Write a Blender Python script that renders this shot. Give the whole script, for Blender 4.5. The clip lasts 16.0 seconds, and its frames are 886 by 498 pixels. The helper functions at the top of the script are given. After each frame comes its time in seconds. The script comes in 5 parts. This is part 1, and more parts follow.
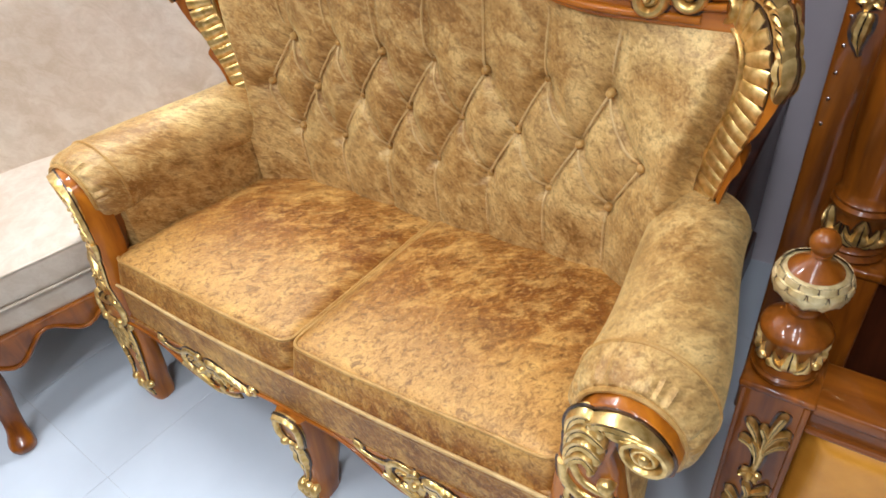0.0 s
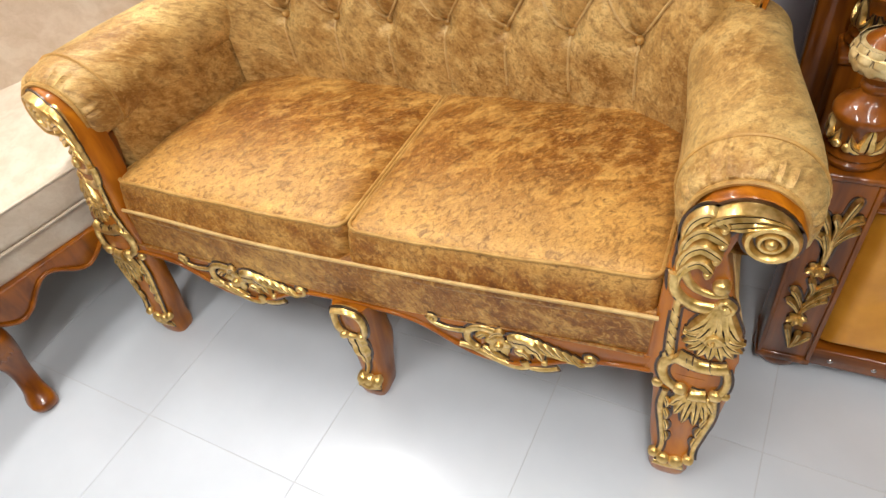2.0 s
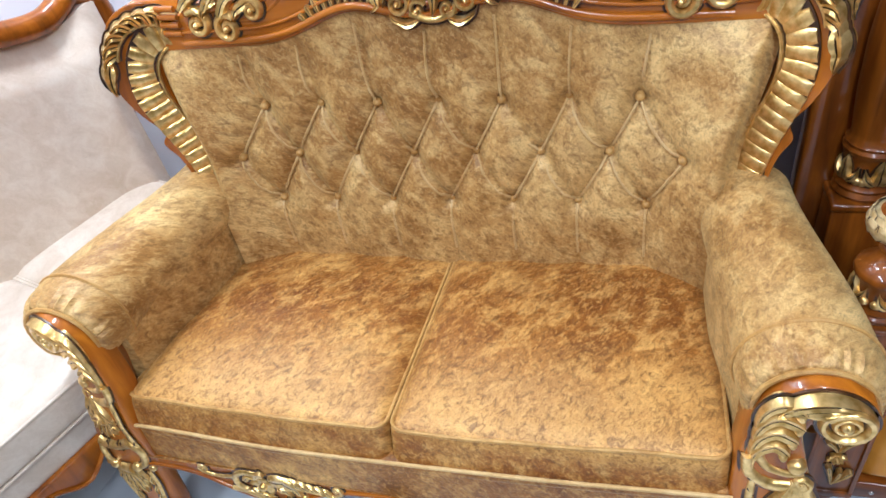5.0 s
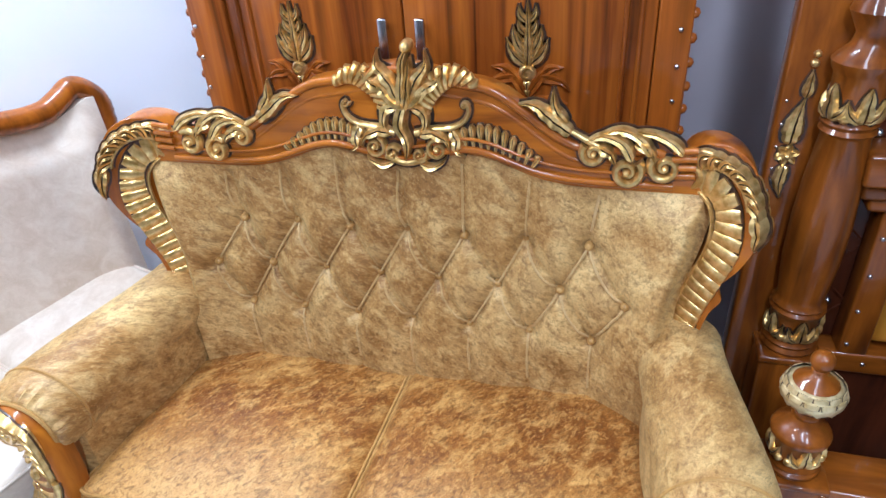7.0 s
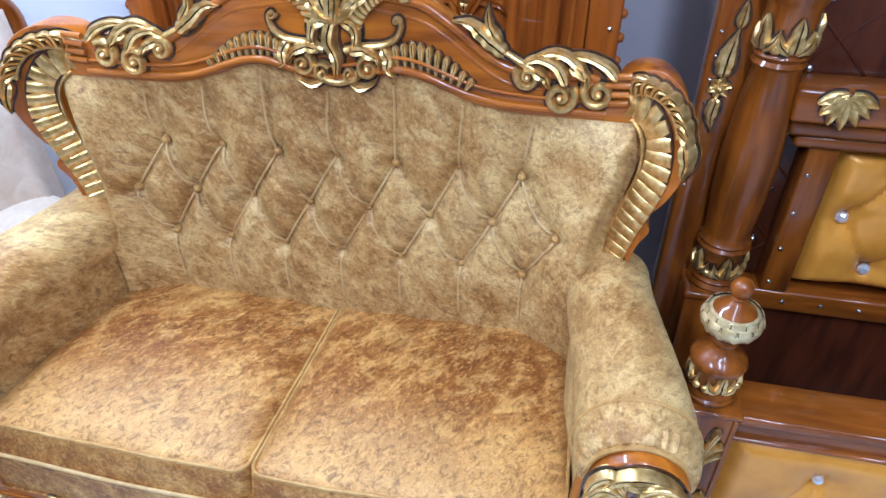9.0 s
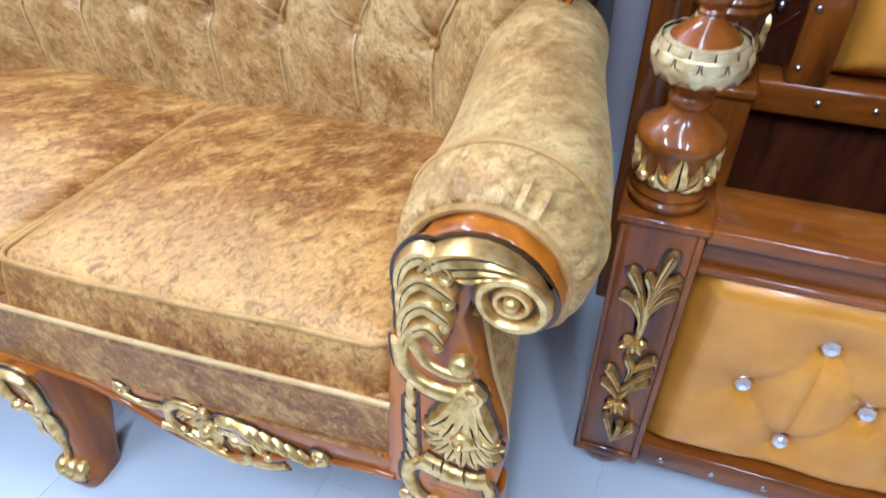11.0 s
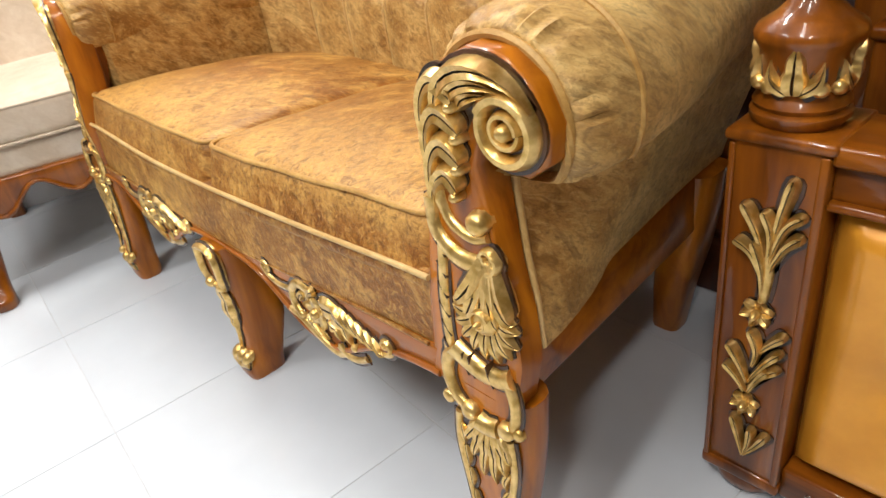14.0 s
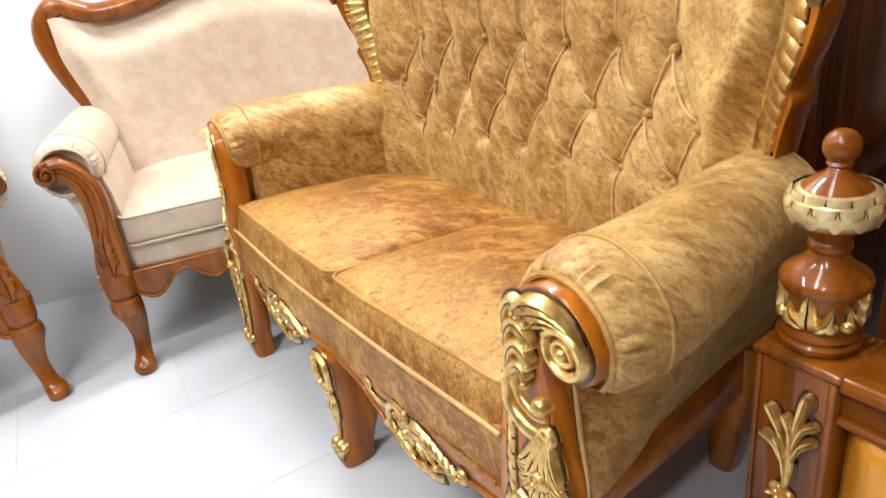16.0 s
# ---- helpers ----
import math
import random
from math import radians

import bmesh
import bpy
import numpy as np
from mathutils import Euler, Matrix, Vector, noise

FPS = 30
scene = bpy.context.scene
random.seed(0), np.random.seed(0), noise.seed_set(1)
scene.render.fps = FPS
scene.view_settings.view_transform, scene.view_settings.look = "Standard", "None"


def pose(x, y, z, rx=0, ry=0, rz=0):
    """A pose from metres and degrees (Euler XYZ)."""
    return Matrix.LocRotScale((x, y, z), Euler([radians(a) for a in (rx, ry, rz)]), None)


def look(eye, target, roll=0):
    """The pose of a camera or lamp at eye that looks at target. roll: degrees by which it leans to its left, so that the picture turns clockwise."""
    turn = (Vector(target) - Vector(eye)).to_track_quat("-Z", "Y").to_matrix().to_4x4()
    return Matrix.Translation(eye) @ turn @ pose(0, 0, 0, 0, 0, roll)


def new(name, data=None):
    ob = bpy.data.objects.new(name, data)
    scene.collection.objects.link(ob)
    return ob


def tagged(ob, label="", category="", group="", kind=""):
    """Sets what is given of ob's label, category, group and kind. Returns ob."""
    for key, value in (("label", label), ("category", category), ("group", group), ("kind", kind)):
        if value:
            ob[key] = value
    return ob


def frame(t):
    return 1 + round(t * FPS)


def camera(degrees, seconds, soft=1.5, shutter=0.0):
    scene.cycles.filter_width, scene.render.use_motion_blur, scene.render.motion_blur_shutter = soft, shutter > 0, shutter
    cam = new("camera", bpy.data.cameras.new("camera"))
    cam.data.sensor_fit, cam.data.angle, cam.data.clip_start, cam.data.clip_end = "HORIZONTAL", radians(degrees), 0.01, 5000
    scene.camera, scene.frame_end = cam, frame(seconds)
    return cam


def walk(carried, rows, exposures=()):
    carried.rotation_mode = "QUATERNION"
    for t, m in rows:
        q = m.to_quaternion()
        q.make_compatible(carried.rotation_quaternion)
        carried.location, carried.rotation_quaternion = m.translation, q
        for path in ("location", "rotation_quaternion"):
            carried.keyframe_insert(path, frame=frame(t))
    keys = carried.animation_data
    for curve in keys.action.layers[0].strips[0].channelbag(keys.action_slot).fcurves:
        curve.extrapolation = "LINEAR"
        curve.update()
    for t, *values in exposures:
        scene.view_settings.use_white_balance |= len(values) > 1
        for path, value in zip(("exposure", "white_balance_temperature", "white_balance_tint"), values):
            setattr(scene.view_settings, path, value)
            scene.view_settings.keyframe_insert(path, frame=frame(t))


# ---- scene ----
# the clip's own exposure and white balance: warmer low down, cooler above the seat
EXPOSURES = [(0.0, -0.36, 5550, 8), (1.2, -0.26, 6100, 9), (2.5, -0.42, 6400, 9), (3.5, -0.37, 5850, 8), (6.0, -0.31, 4900, 9), (8.2, -0.34, 4600, 8), (10.3, 0.04, 4250, 9), (11.2, -0.08, 4900, 8), (12.0, -0.22, 6450, 9), (13.5, -0.18, 6200, 8), (15.0, -0.06, 6900, 10), (16.0, -0.03, 6250, 10)]
cam = camera(67.1, 16.0, 1.5, 0.22)
PATH = [
    (0, (0.871, -0.561, 1.495), (-0.076, 0.686, 0.252), -6.6),
    (0.5, (0.849, -0.62, 1.469), (0.062, 0.645, 0.135), -6.5),
    (1, (0.794, -0.69, 1.44), (0.063, 0.563, 0.063), -8.2),
    (1.5, (0.709, -0.733, 1.41), (-0.057, 0.514, 0.046), -9.7),
    (2, (0.647, -0.748, 1.393), (-0.043, 0.478, -0.028), -10.6),
    (2.5, (0.621, -0.743, 1.4), (-0.052, 0.495, -0.02), -11.2),
    (3, (0.581, -0.682, 1.411), (-0.136, 0.523, -0.015), -11.7),
    (3.5, (0.541, -0.647, 1.415), (-0.162, 0.633, 0.049), -13.0),
    (3.7, (0.524, -0.645, 1.424), (-0.128, 0.665, 0.062), -13.0),
    (5.8, (0.430, -0.684, 1.641), (-0.077, 0.831, 0.443), -9.0),
    (6, (0.433, -0.681, 1.658), (-0.049, 0.837, 0.448), -8.0),
    (6.5, (0.471, -0.68, 1.666), (0.01, 0.898, 0.527), -5.4),
    (7, (0.49, -0.674, 1.702), (0.004, 0.938, 0.623), -4.1),
    (7.5, (0.491, -0.685, 1.713), (-0.003, 0.908, 0.61), -3.6),
    (8, (0.49, -0.691, 1.7), (0.061, 0.894, 0.557), -2.8),
    (8.2, (0.474, -0.689, 1.691), (0.094, 0.885, 0.518), -1.9),
    (10.3, (0.725, -0.545, 1.300), (0.375, 1.036, 0.120), 1.9),
    (10.5, (0.749, -0.488, 1.228), (0.369, 1.056, 0.014), 2.3),
    (11, (0.837, -0.425, 1.119), (0.319, 0.988, -0.199), -1.2),
    (11.5, (0.881, -0.409, 0.96), (0.191, 0.802, -0.474), -4.9),
    (12, (0.894, -0.395, 0.855), (-0.032, 0.723, -0.521), -7.5),
    (12.5, (0.932, -0.378, 0.829), (-0.104, 0.78, -0.43), -6.5),
    (13, (0.959, -0.377, 0.849), (-0.182, 0.771, -0.326), -5.2),
    (13.5, (0.985, -0.389, 0.856), (-0.225, 0.802, -0.201), -4.9),
    (14, (1.14, -0.406, 0.895), (-0.195, 0.676, -0.127), -9.5),
    (14.5, (1.254, -0.404, 0.918), (-0.238, 0.552, -0.009), -11.7),
    (15, (1.297, -0.417, 0.943), (-0.23, 0.485, 0.02), -11.4),
    (15.5, (1.286, -0.435, 1.027), (-0.232, 0.499, 0.118), -9.6),
    (16, (1.246, -0.444, 1.139), (-0.3, 0.498, 0.288), -8.3),
]
walk(cam, [(t, look(eye, target, roll)) for t, eye, target, roll in PATH], EXPOSURES)


# ---- light ----
world = bpy.data.worlds.new("world")
scene.world = world
world.use_nodes = True
world.node_tree.nodes["Background"].inputs[0].default_value = (0.9, 0.95, 1.0, 1)
world.node_tree.nodes["Background"].inputs[1].default_value = 0.02
scene.view_settings.exposure = 0.0
LAMP_POWER = 34.0


# ---- materials ----
def material(name, rough=0.5, metal=0.0, coat=0.0):
    m = bpy.data.materials.new(name)
    m.use_nodes = True
    b = m.node_tree.nodes["Principled BSDF"]
    b.inputs["Roughness"].default_value = rough
    b.inputs["Metallic"].default_value = metal
    b.inputs["Coat Weight"].default_value = coat
    b.inputs["Coat Roughness"].default_value = 0.04
    return m, m.node_tree, b


def noise_node(nt, scale, detail=5.0, stretch=(1, 1, 1), distort=0.0, rough=0.55):
    tc = nt.nodes.new("ShaderNodeTexCoord")
    mp = nt.nodes.new("ShaderNodeMapping")
    mp.inputs["Scale"].default_value = stretch
    nz = nt.nodes.new("ShaderNodeTexNoise")
    nz.inputs["Scale"].default_value = scale
    nz.inputs["Detail"].default_value = detail
    nz.inputs["Roughness"].default_value = rough
    nz.inputs["Distortion"].default_value = distort
    nt.links.new(tc.outputs["Object"], mp.inputs["Vector"])
    nt.links.new(mp.outputs["Vector"], nz.inputs["Vector"])
    return nz.outputs["Fac"]


def ramp(nt, fac, stops):
    r = nt.nodes.new("ShaderNodeValToRGB")
    e = r.color_ramp.elements
    while len(e) < len(stops):
        e.new(0.5)
    for k, (p, c) in zip(e, stops):
        k.position, k.color = p, (*c, 1)
    nt.links.new(fac, r.inputs["Fac"])
    return r.outputs["Color"]


def mix(nt, a, b, fac, kind="MIX"):
    n = nt.nodes.new("ShaderNodeMix")
    n.data_type, n.blend_type = "RGBA", kind
    if isinstance(fac, float):
        n.inputs[0].default_value = fac
    else:
        nt.links.new(fac, n.inputs[0])
    for s, v in ((6, a), (7, b)):
        if isinstance(v, tuple):
            n.inputs[s].default_value = (*v, 1)
        else:
            nt.links.new(v, n.inputs[s])
    return n.outputs[2]


def bump(nt, bsdf, fac, strength, distance=0.004):
    n = nt.nodes.new("ShaderNodeBump")
    n.inputs["Strength"].default_value = strength
    n.inputs["Distance"].default_value = distance
    nt.links.new(fac, n.inputs["Height"])
    nt.links.new(n.outputs["Normal"], bsdf.inputs["Normal"])
    return n


def wood(name, dark, mid, light, stretch, rough=0.34, coat=0.6):
    m, nt, b = material(name, rough, 0.0, coat)
    b.inputs["Specular IOR Level"].default_value = 0.2
    grain = noise_node(nt, 1.0, 8.0, stretch, 0.6)
    broad = noise_node(nt, 1.0, 3.0, tuple(s * 0.22 for s in stretch), 1.5)
    c1 = ramp(nt, grain, [(0.3, dark), (0.48, mid), (0.7, light)])
    c2 = ramp(nt, broad, [(0.35, dark), (0.6, light)])
    nt.links.new(mix(nt, c1, c2, 0.35), b.inputs["Base Color"])
    bump(nt, b, grain, 0.06, 0.002)
    return m


def streak_node(nt, scale, detail, lean, long, distort=0.4, rough=0.6):
    """Noise drawn out along a leaning direction."""
    tc = nt.nodes.new("ShaderNodeTexCoord")
    mp = nt.nodes.new("ShaderNodeMapping")
    mp.vector_type = "TEXTURE"
    mp.inputs["Rotation"].default_value = lean
    mp.inputs["Scale"].default_value = (1, 1, long)
    nz = nt.nodes.new("ShaderNodeTexNoise")
    nz.inputs["Scale"].default_value = scale
    nz.inputs["Detail"].default_value = detail
    nz.inputs["Roughness"].default_value = rough
    nz.inputs["Distortion"].default_value = distort
    nt.links.new(tc.outputs["Object"], mp.inputs["Vector"])
    nt.links.new(mp.outputs["Vector"], nz.inputs["Vector"])
    return nz.outputs["Fac"]


def velvet(name, dark, mid, light, pale, flakes=1.0, sheen=0.8, lines=1.0, brushed=0.0):
    """Crushed velvet: soft clouds of nap, torn darker flakes and a fine crackle of pressed lines."""
    m, nt, b = material(name, 0.44)
    lean = (radians(52), 0.0, radians(-38))
    broad = noise_node(nt, 4.2, 3.0, (1, 1, 1), 0.4, 0.55)
    cloud = streak_node(nt, 20.0, 5.0, lean, 2.6, 0.6, 0.66)
    flake = streak_node(nt, 50.0, 6.0, lean, 3.0, 0.9, 0.68)
    scrap = streak_node(nt, 105.0, 5.0, (radians(60), 0.0, radians(-28)), 3.4, 0.9, 0.66)
    crease = streak_node(nt, 60.0, 4.0, lean, 2.2, 1.6, 0.65)
    c = mix(nt, ramp(nt, broad, [(0.38, mid), (0.50, light), (0.64, pale)]), ramp(nt, cloud, [(0.39, mid), (0.50, light), (0.62, pale)]), 0.55)
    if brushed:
        # paler towards the cushions' front edge: combed nap, with sheen painted into the colour
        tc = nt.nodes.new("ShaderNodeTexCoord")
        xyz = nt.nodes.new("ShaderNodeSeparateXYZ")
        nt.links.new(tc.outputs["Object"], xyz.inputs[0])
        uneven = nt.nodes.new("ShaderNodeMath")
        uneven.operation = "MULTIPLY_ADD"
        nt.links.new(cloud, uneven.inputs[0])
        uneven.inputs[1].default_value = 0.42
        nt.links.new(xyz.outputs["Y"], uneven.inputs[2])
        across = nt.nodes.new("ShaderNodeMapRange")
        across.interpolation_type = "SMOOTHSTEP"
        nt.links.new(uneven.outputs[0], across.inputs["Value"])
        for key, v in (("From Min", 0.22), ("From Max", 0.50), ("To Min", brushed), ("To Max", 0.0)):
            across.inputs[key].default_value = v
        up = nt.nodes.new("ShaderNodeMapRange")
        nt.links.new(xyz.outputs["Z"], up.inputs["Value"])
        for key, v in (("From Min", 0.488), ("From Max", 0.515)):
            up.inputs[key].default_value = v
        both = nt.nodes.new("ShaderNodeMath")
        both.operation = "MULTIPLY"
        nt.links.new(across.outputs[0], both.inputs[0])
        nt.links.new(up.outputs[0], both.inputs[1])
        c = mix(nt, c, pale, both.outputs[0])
    for fac, stops, weight, tone in ((flake, (0.395, 0.46), 0.66, dark), (scrap, (0.40, 0.46), 0.62, dark), (scrap, (0.62, 0.54), 0.62, pale), (flake, (0.66, 0.58), 0.45, pale)):
        lo, hi = stops
        mask = ramp(nt, fac, [(lo, (1, 1, 1)), (hi, (0, 0, 0))] if lo < hi else [(hi, (0, 0, 0)), (lo, (1, 1, 1))])
        k = nt.nodes.new("ShaderNodeMath")
        k.operation = "MULTIPLY"
        nt.links.new(mask, k.inputs[0])
        k.inputs[1].default_value = weight * flakes
        c = mix(nt, c, tone, k.outputs[0])
    ridge = ramp(nt, crease, [(0.465, (0, 0, 0)), (0.495, (1, 1, 1)), (0.525, (0, 0, 0))])
    k = nt.nodes.new("ShaderNodeMath")
    k.operation = "MULTIPLY"
    nt.links.new(ridge, k.inputs[0])
    k.inputs[1].default_value = 0.48 * lines
    c = mix(nt, c, dark, k.outputs[0])
    nt.links.new(c, b.inputs["Base Color"])
    b.inputs["Sheen Weight"].default_value = sheen * 0.65
    b.inputs["Sheen Roughness"].default_value = 0.5
    b.inputs["Sheen Tint"].default_value = (min(1, pale[0] * 1.7), min(1, pale[1] * 1.7), min(1, pale[2] * 1.9), 1)
    b.inputs["Specular IOR Level"].default_value = 0.6
    b.inputs["Specular Tint"].default_value = (1.0, 0.88, 0.68, 1)
    bump(nt, b, mix(nt, mix(nt, cloud, flake, 0.5), scrap, 0.3), 0.9 * min(1.0, flakes + 0.2), 0.006)
    return m


WOOD = wood("stained wood", (0.11, 0.023, 0.0012), (0.33, 0.092, 0.003), (0.52, 0.170, 0.006), (26, 26, 4))
WOOD_X = wood("stained wood across", (0.11, 0.023, 0.0012), (0.33, 0.092, 0.003), (0.52, 0.170, 0.006), (4, 26, 26))
BED_WOOD = wood("bed wood", (0.042, 0.0090, 0.001), (0.165, 0.041, 0.0022), (0.310, 0.092, 0.005), (30, 30, 4))
BED_WOOD_X = wood("bed wood across", (0.042, 0.0090, 0.001), (0.165, 0.041, 0.0022), (0.310, 0.092, 0.005), (4, 30, 30))
WARD_WOOD = wood("wardrobe wood", (0.030, 0.006, 0.001), (0.225, 0.050, 0.003), (0.43, 0.125, 0.008), (34, 34, 1.6), 0.34, 0.45)
# dark wood; on the wardrobe's foot and lower headboard it stands in for shade
DARK_SHADED_WOOD = wood("dark and shaded wood", (0.016, 0.004, 0.002), (0.06, 0.014, 0.004), (0.10, 0.024, 0.007), (26, 26, 4), 0.4, 0.25)
CREAM_WOOD = wood("polished brown wood", (0.06, 0.013, 0.001), (0.22, 0.057, 0.003), (0.38, 0.118, 0.006), (26, 26, 5))
FABRIC = velvet("brown velvet", (0.118, 0.043, 0.007), (0.275, 0.122, 0.024), (0.465, 0.255, 0.070), (0.74, 0.51, 0.195), 0.66, 0.4, 0.8)
# last value: pale front edge, nap and painted sheen together
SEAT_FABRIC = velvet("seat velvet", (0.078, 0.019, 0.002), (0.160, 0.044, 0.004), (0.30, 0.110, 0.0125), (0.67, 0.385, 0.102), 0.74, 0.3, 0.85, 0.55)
CORD = velvet("seat piping velvet", (0.14, 0.054, 0.009), (0.30, 0.140, 0.026), (0.43, 0.235, 0.056), (0.56, 0.34, 0.105), 0.3, 0.8, 0.2)
PIPING = velvet("piping velvet", (0.26, 0.13, 0.035), (0.44, 0.26, 0.08), (0.54, 0.35, 0.13), (0.64, 0.45, 0.20), 0.2, 0.8, 0.2)
CREAM = velvet("cream velvet", (0.38, 0.29, 0.20), (0.50, 0.40, 0.29), (0.58, 0.48, 0.37), (0.65, 0.57, 0.46), 0.14, 0.3, 0.22)


def simple(name, c1, c2, scale, rough, metal=0.0, coat=0.0, bumps=0.1):
    m, nt, b = material(name, rough, metal, coat)
    n = noise_node(nt, scale, 5.0)
    nt.links.new(ramp(nt, n, [(0.35, c1), (0.65, c2)]), b.inputs["Base Color"])
    if bumps:
        bump(nt, b, n, bumps, 0.002)
    return m


GOLD = simple("gold paint", (0.52, 0.315, 0.072), (0.86, 0.60, 0.225), 60, 0.29, 0.78, 0.3, 0.15)
GLAZE = simple("dark glaze", (0.008, 0.004, 0.002), (0.070, 0.024, 0.005), 38, 0.4, 0.0, 0.3)
SATIN = simple("golden leatherette", (0.66, 0.275, 0.020), (0.77, 0.34, 0.034), 14, 0.30, 0.14, 0.2, 0.08)
PALE_GILT = simple("pale gilt", (0.60, 0.44, 0.18), (0.84, 0.68, 0.36), 60, 0.34, 0.5, 0.2, 0.1)
CRYSTAL = simple("crystal", (0.75, 0.78, 0.85), (0.95, 0.95, 1.0), 300, 0.08, 0.6, 0.5, 0)
STUD = simple("steel stud", (0.5, 0.45, 0.42), (0.8, 0.76, 0.74), 120, 0.2, 1.0, 0, 0)
STEEL = simple("brushed steel", (0.45, 0.44, 0.45), (0.66, 0.65, 0.66), 40, 0.25, 1.0, 0, 0.05)
TILE = simple("white floor tile", (0.53, 0.565, 0.60), (0.59, 0.625, 0.66), 2.5, 0.27, 0.0, 0.12, 0)
GROUT = simple("grout", (0.46, 0.47, 0.48), (0.53, 0.54, 0.55), 50, 0.9)
WALL_WHITE = simple("cool white wall paint", (0.84, 0.88, 0.92), (0.87, 0.91, 0.94), 1.5, 0.6, 0, 0, 0.05)
# wall colour with the shade beside the wardrobe put in as mauve grey
WALL_SHADED = simple("shaded wall mauve grey", (0.60, 0.53, 0.55), (0.66, 0.59, 0.60), 2.0, 0.6, 0, 0, 0.05)
# unseen walls and ceiling, toned down so that less light bounces back
UNSEEN_WALL = simple("dark brown of unseen walls", (0.13, 0.10, 0.075), (0.17, 0.13, 0.10), 1.5, 0.6, 0, 0, 0.05)
CEIL = simple("ceiling paint", (0.34, 0.34, 0.34), (0.40, 0.40, 0.40), 1.0, 0.8)
LED, _nt, _b = material("lamp diffuser")
_b.inputs["Emission Color"].default_value = (1, 0.97, 0.93, 1)
_b.inputs["Emission Strength"].default_value = 6.0


# ---- mesh helpers ----
def part(name, bm, mat, parent=None, label="", smooth=True):
    bmesh.ops.recalc_face_normals(bm, faces=bm.faces)
    me = bpy.data.meshes.new(name)
    bm.to_mesh(me)
    bm.free()
    for p in me.polygons:
        p.use_smooth = smooth
    me.materials.append(mat)
    if smooth:
        me.set_sharp_from_angle(angle=radians(48))
    ob = new(name, me)
    if parent:
        ob.parent = parent
    if label:
        ob["label"] = label
    return ob


def thing(name, label, category, m=None, group="", kind=""):
    ob = new(name)
    if m is not None:
        ob.matrix_basis = m
    return tagged(ob, label, category, group, kind)


def smoothstep(a, b, x):
    t = np.clip((x - a) / (b - a), 0, 1)
    return t * t * (3 - 2 * t)


def grid_faces(bm, rows, wrap_u=False, wrap_v=False):
    """rows: list of lists of points; joins them into quads."""
    vs = [[bm.verts.new(p) for p in row] for row in rows]
    nu, nv = len(vs), len(vs[0])
    for i in range(nu if wrap_u else nu - 1):
        for j in range(nv if wrap_v else nv - 1):
            a, b = vs[i], vs[(i + 1) % nu]
            bm.faces.new((a[j], a[(j + 1) % nv], b[(j + 1) % nv], b[j]))
    return vs


def box(bm, lo, hi, bevel=0.004, seg=2):
    m = Matrix.Translation([(a + b) / 2 for a, b in zip(lo, hi)]) @ Matrix.Diagonal((*[b - a for a, b in zip(lo, hi)], 1))
    r = bmesh.ops.create_cube(bm, size=1, matrix=m)
    if bevel:
        edges = list({e for v in r["verts"] for e in v.link_edges})
        bmesh.ops.bevel(bm, geom=edges, offset=bevel, segments=seg, affect="EDGES", profile=0.5)
    return bm


def boxes(*list_of, bevel=0.004):
    bm = bmesh.new()
    for lo, hi in list_of:
        box(bm, lo, hi, bevel)
    return bm


def catmull(pts, n=8, closed=False):
    p = [Vector(q) for q in pts]
    out, k = [], len(p)
    for i in range(k if closed else k - 1):
        a = p[(i - 1) % k] if closed or i > 0 else p[0]
        b, c = p[i], p[(i + 1) % k]
        d = p[(i + 2) % k] if closed or i + 2 < k else p[-1]
        for j in range(n):
            t = j / n
            out.append(0.5 * (2 * b + (c - a) * t + (2 * a - 5 * b + 4 * c - d) * t * t + (3 * b - a - 3 * c + d) * t ** 3))
    if not closed:
        out.append(p[-1])
    return out


def tube(bm, pts, radius, seg=8, closed=False, taper=False):
    p = [Vector(q) for q in pts]
    rows, n = [], len(p)
    up = Vector((0.13, 0.21, 0.97))
    for i, q in enumerate(p):
        a = p[(i - 1) % n] if closed or i else p[0]
        b = p[(i + 1) % n] if closed or i + 1 < n else p[-1]
        d = (b - a).normalized()
        s = d.cross(up)
        s = s.normalized() if s.length > 1e-4 else Vector((1, 0, 0))
        u = s.cross(d)
        r = radius(i / max(1, n - 1)) if callable(radius) else radius
        rows.append([q + r * (math.cos(2 * math.pi * k / seg) * s + math.sin(2 * math.pi * k / seg) * u) for k in range(seg)])
    vs = grid_faces(bm, rows, closed, True)
    if not closed:
        bm.faces.new(vs[0])
        bm.faces.new(vs[-1])
    return bm


def lathe(bm, profile, center, axis="z", seg=32, wobble=None):
    """profile: (radius, height) pairs."""
    rows = []
    for r, h in profile:
        row = []
        for k in range(seg):
            a = 2 * math.pi * k / seg
            q = r * (wobble(a, h) if wobble else 1)
            c, s = q * math.cos(a), q * math.sin(a)
            row.append(Vector(center) + Vector((c, s, h) if axis == "z" else (c, h, s)))
        rows.append(row)
    vs = grid_faces(bm, rows, False, True)
    bm.faces.new(vs[0])
    bm.faces.new(vs[-1])
    return bm


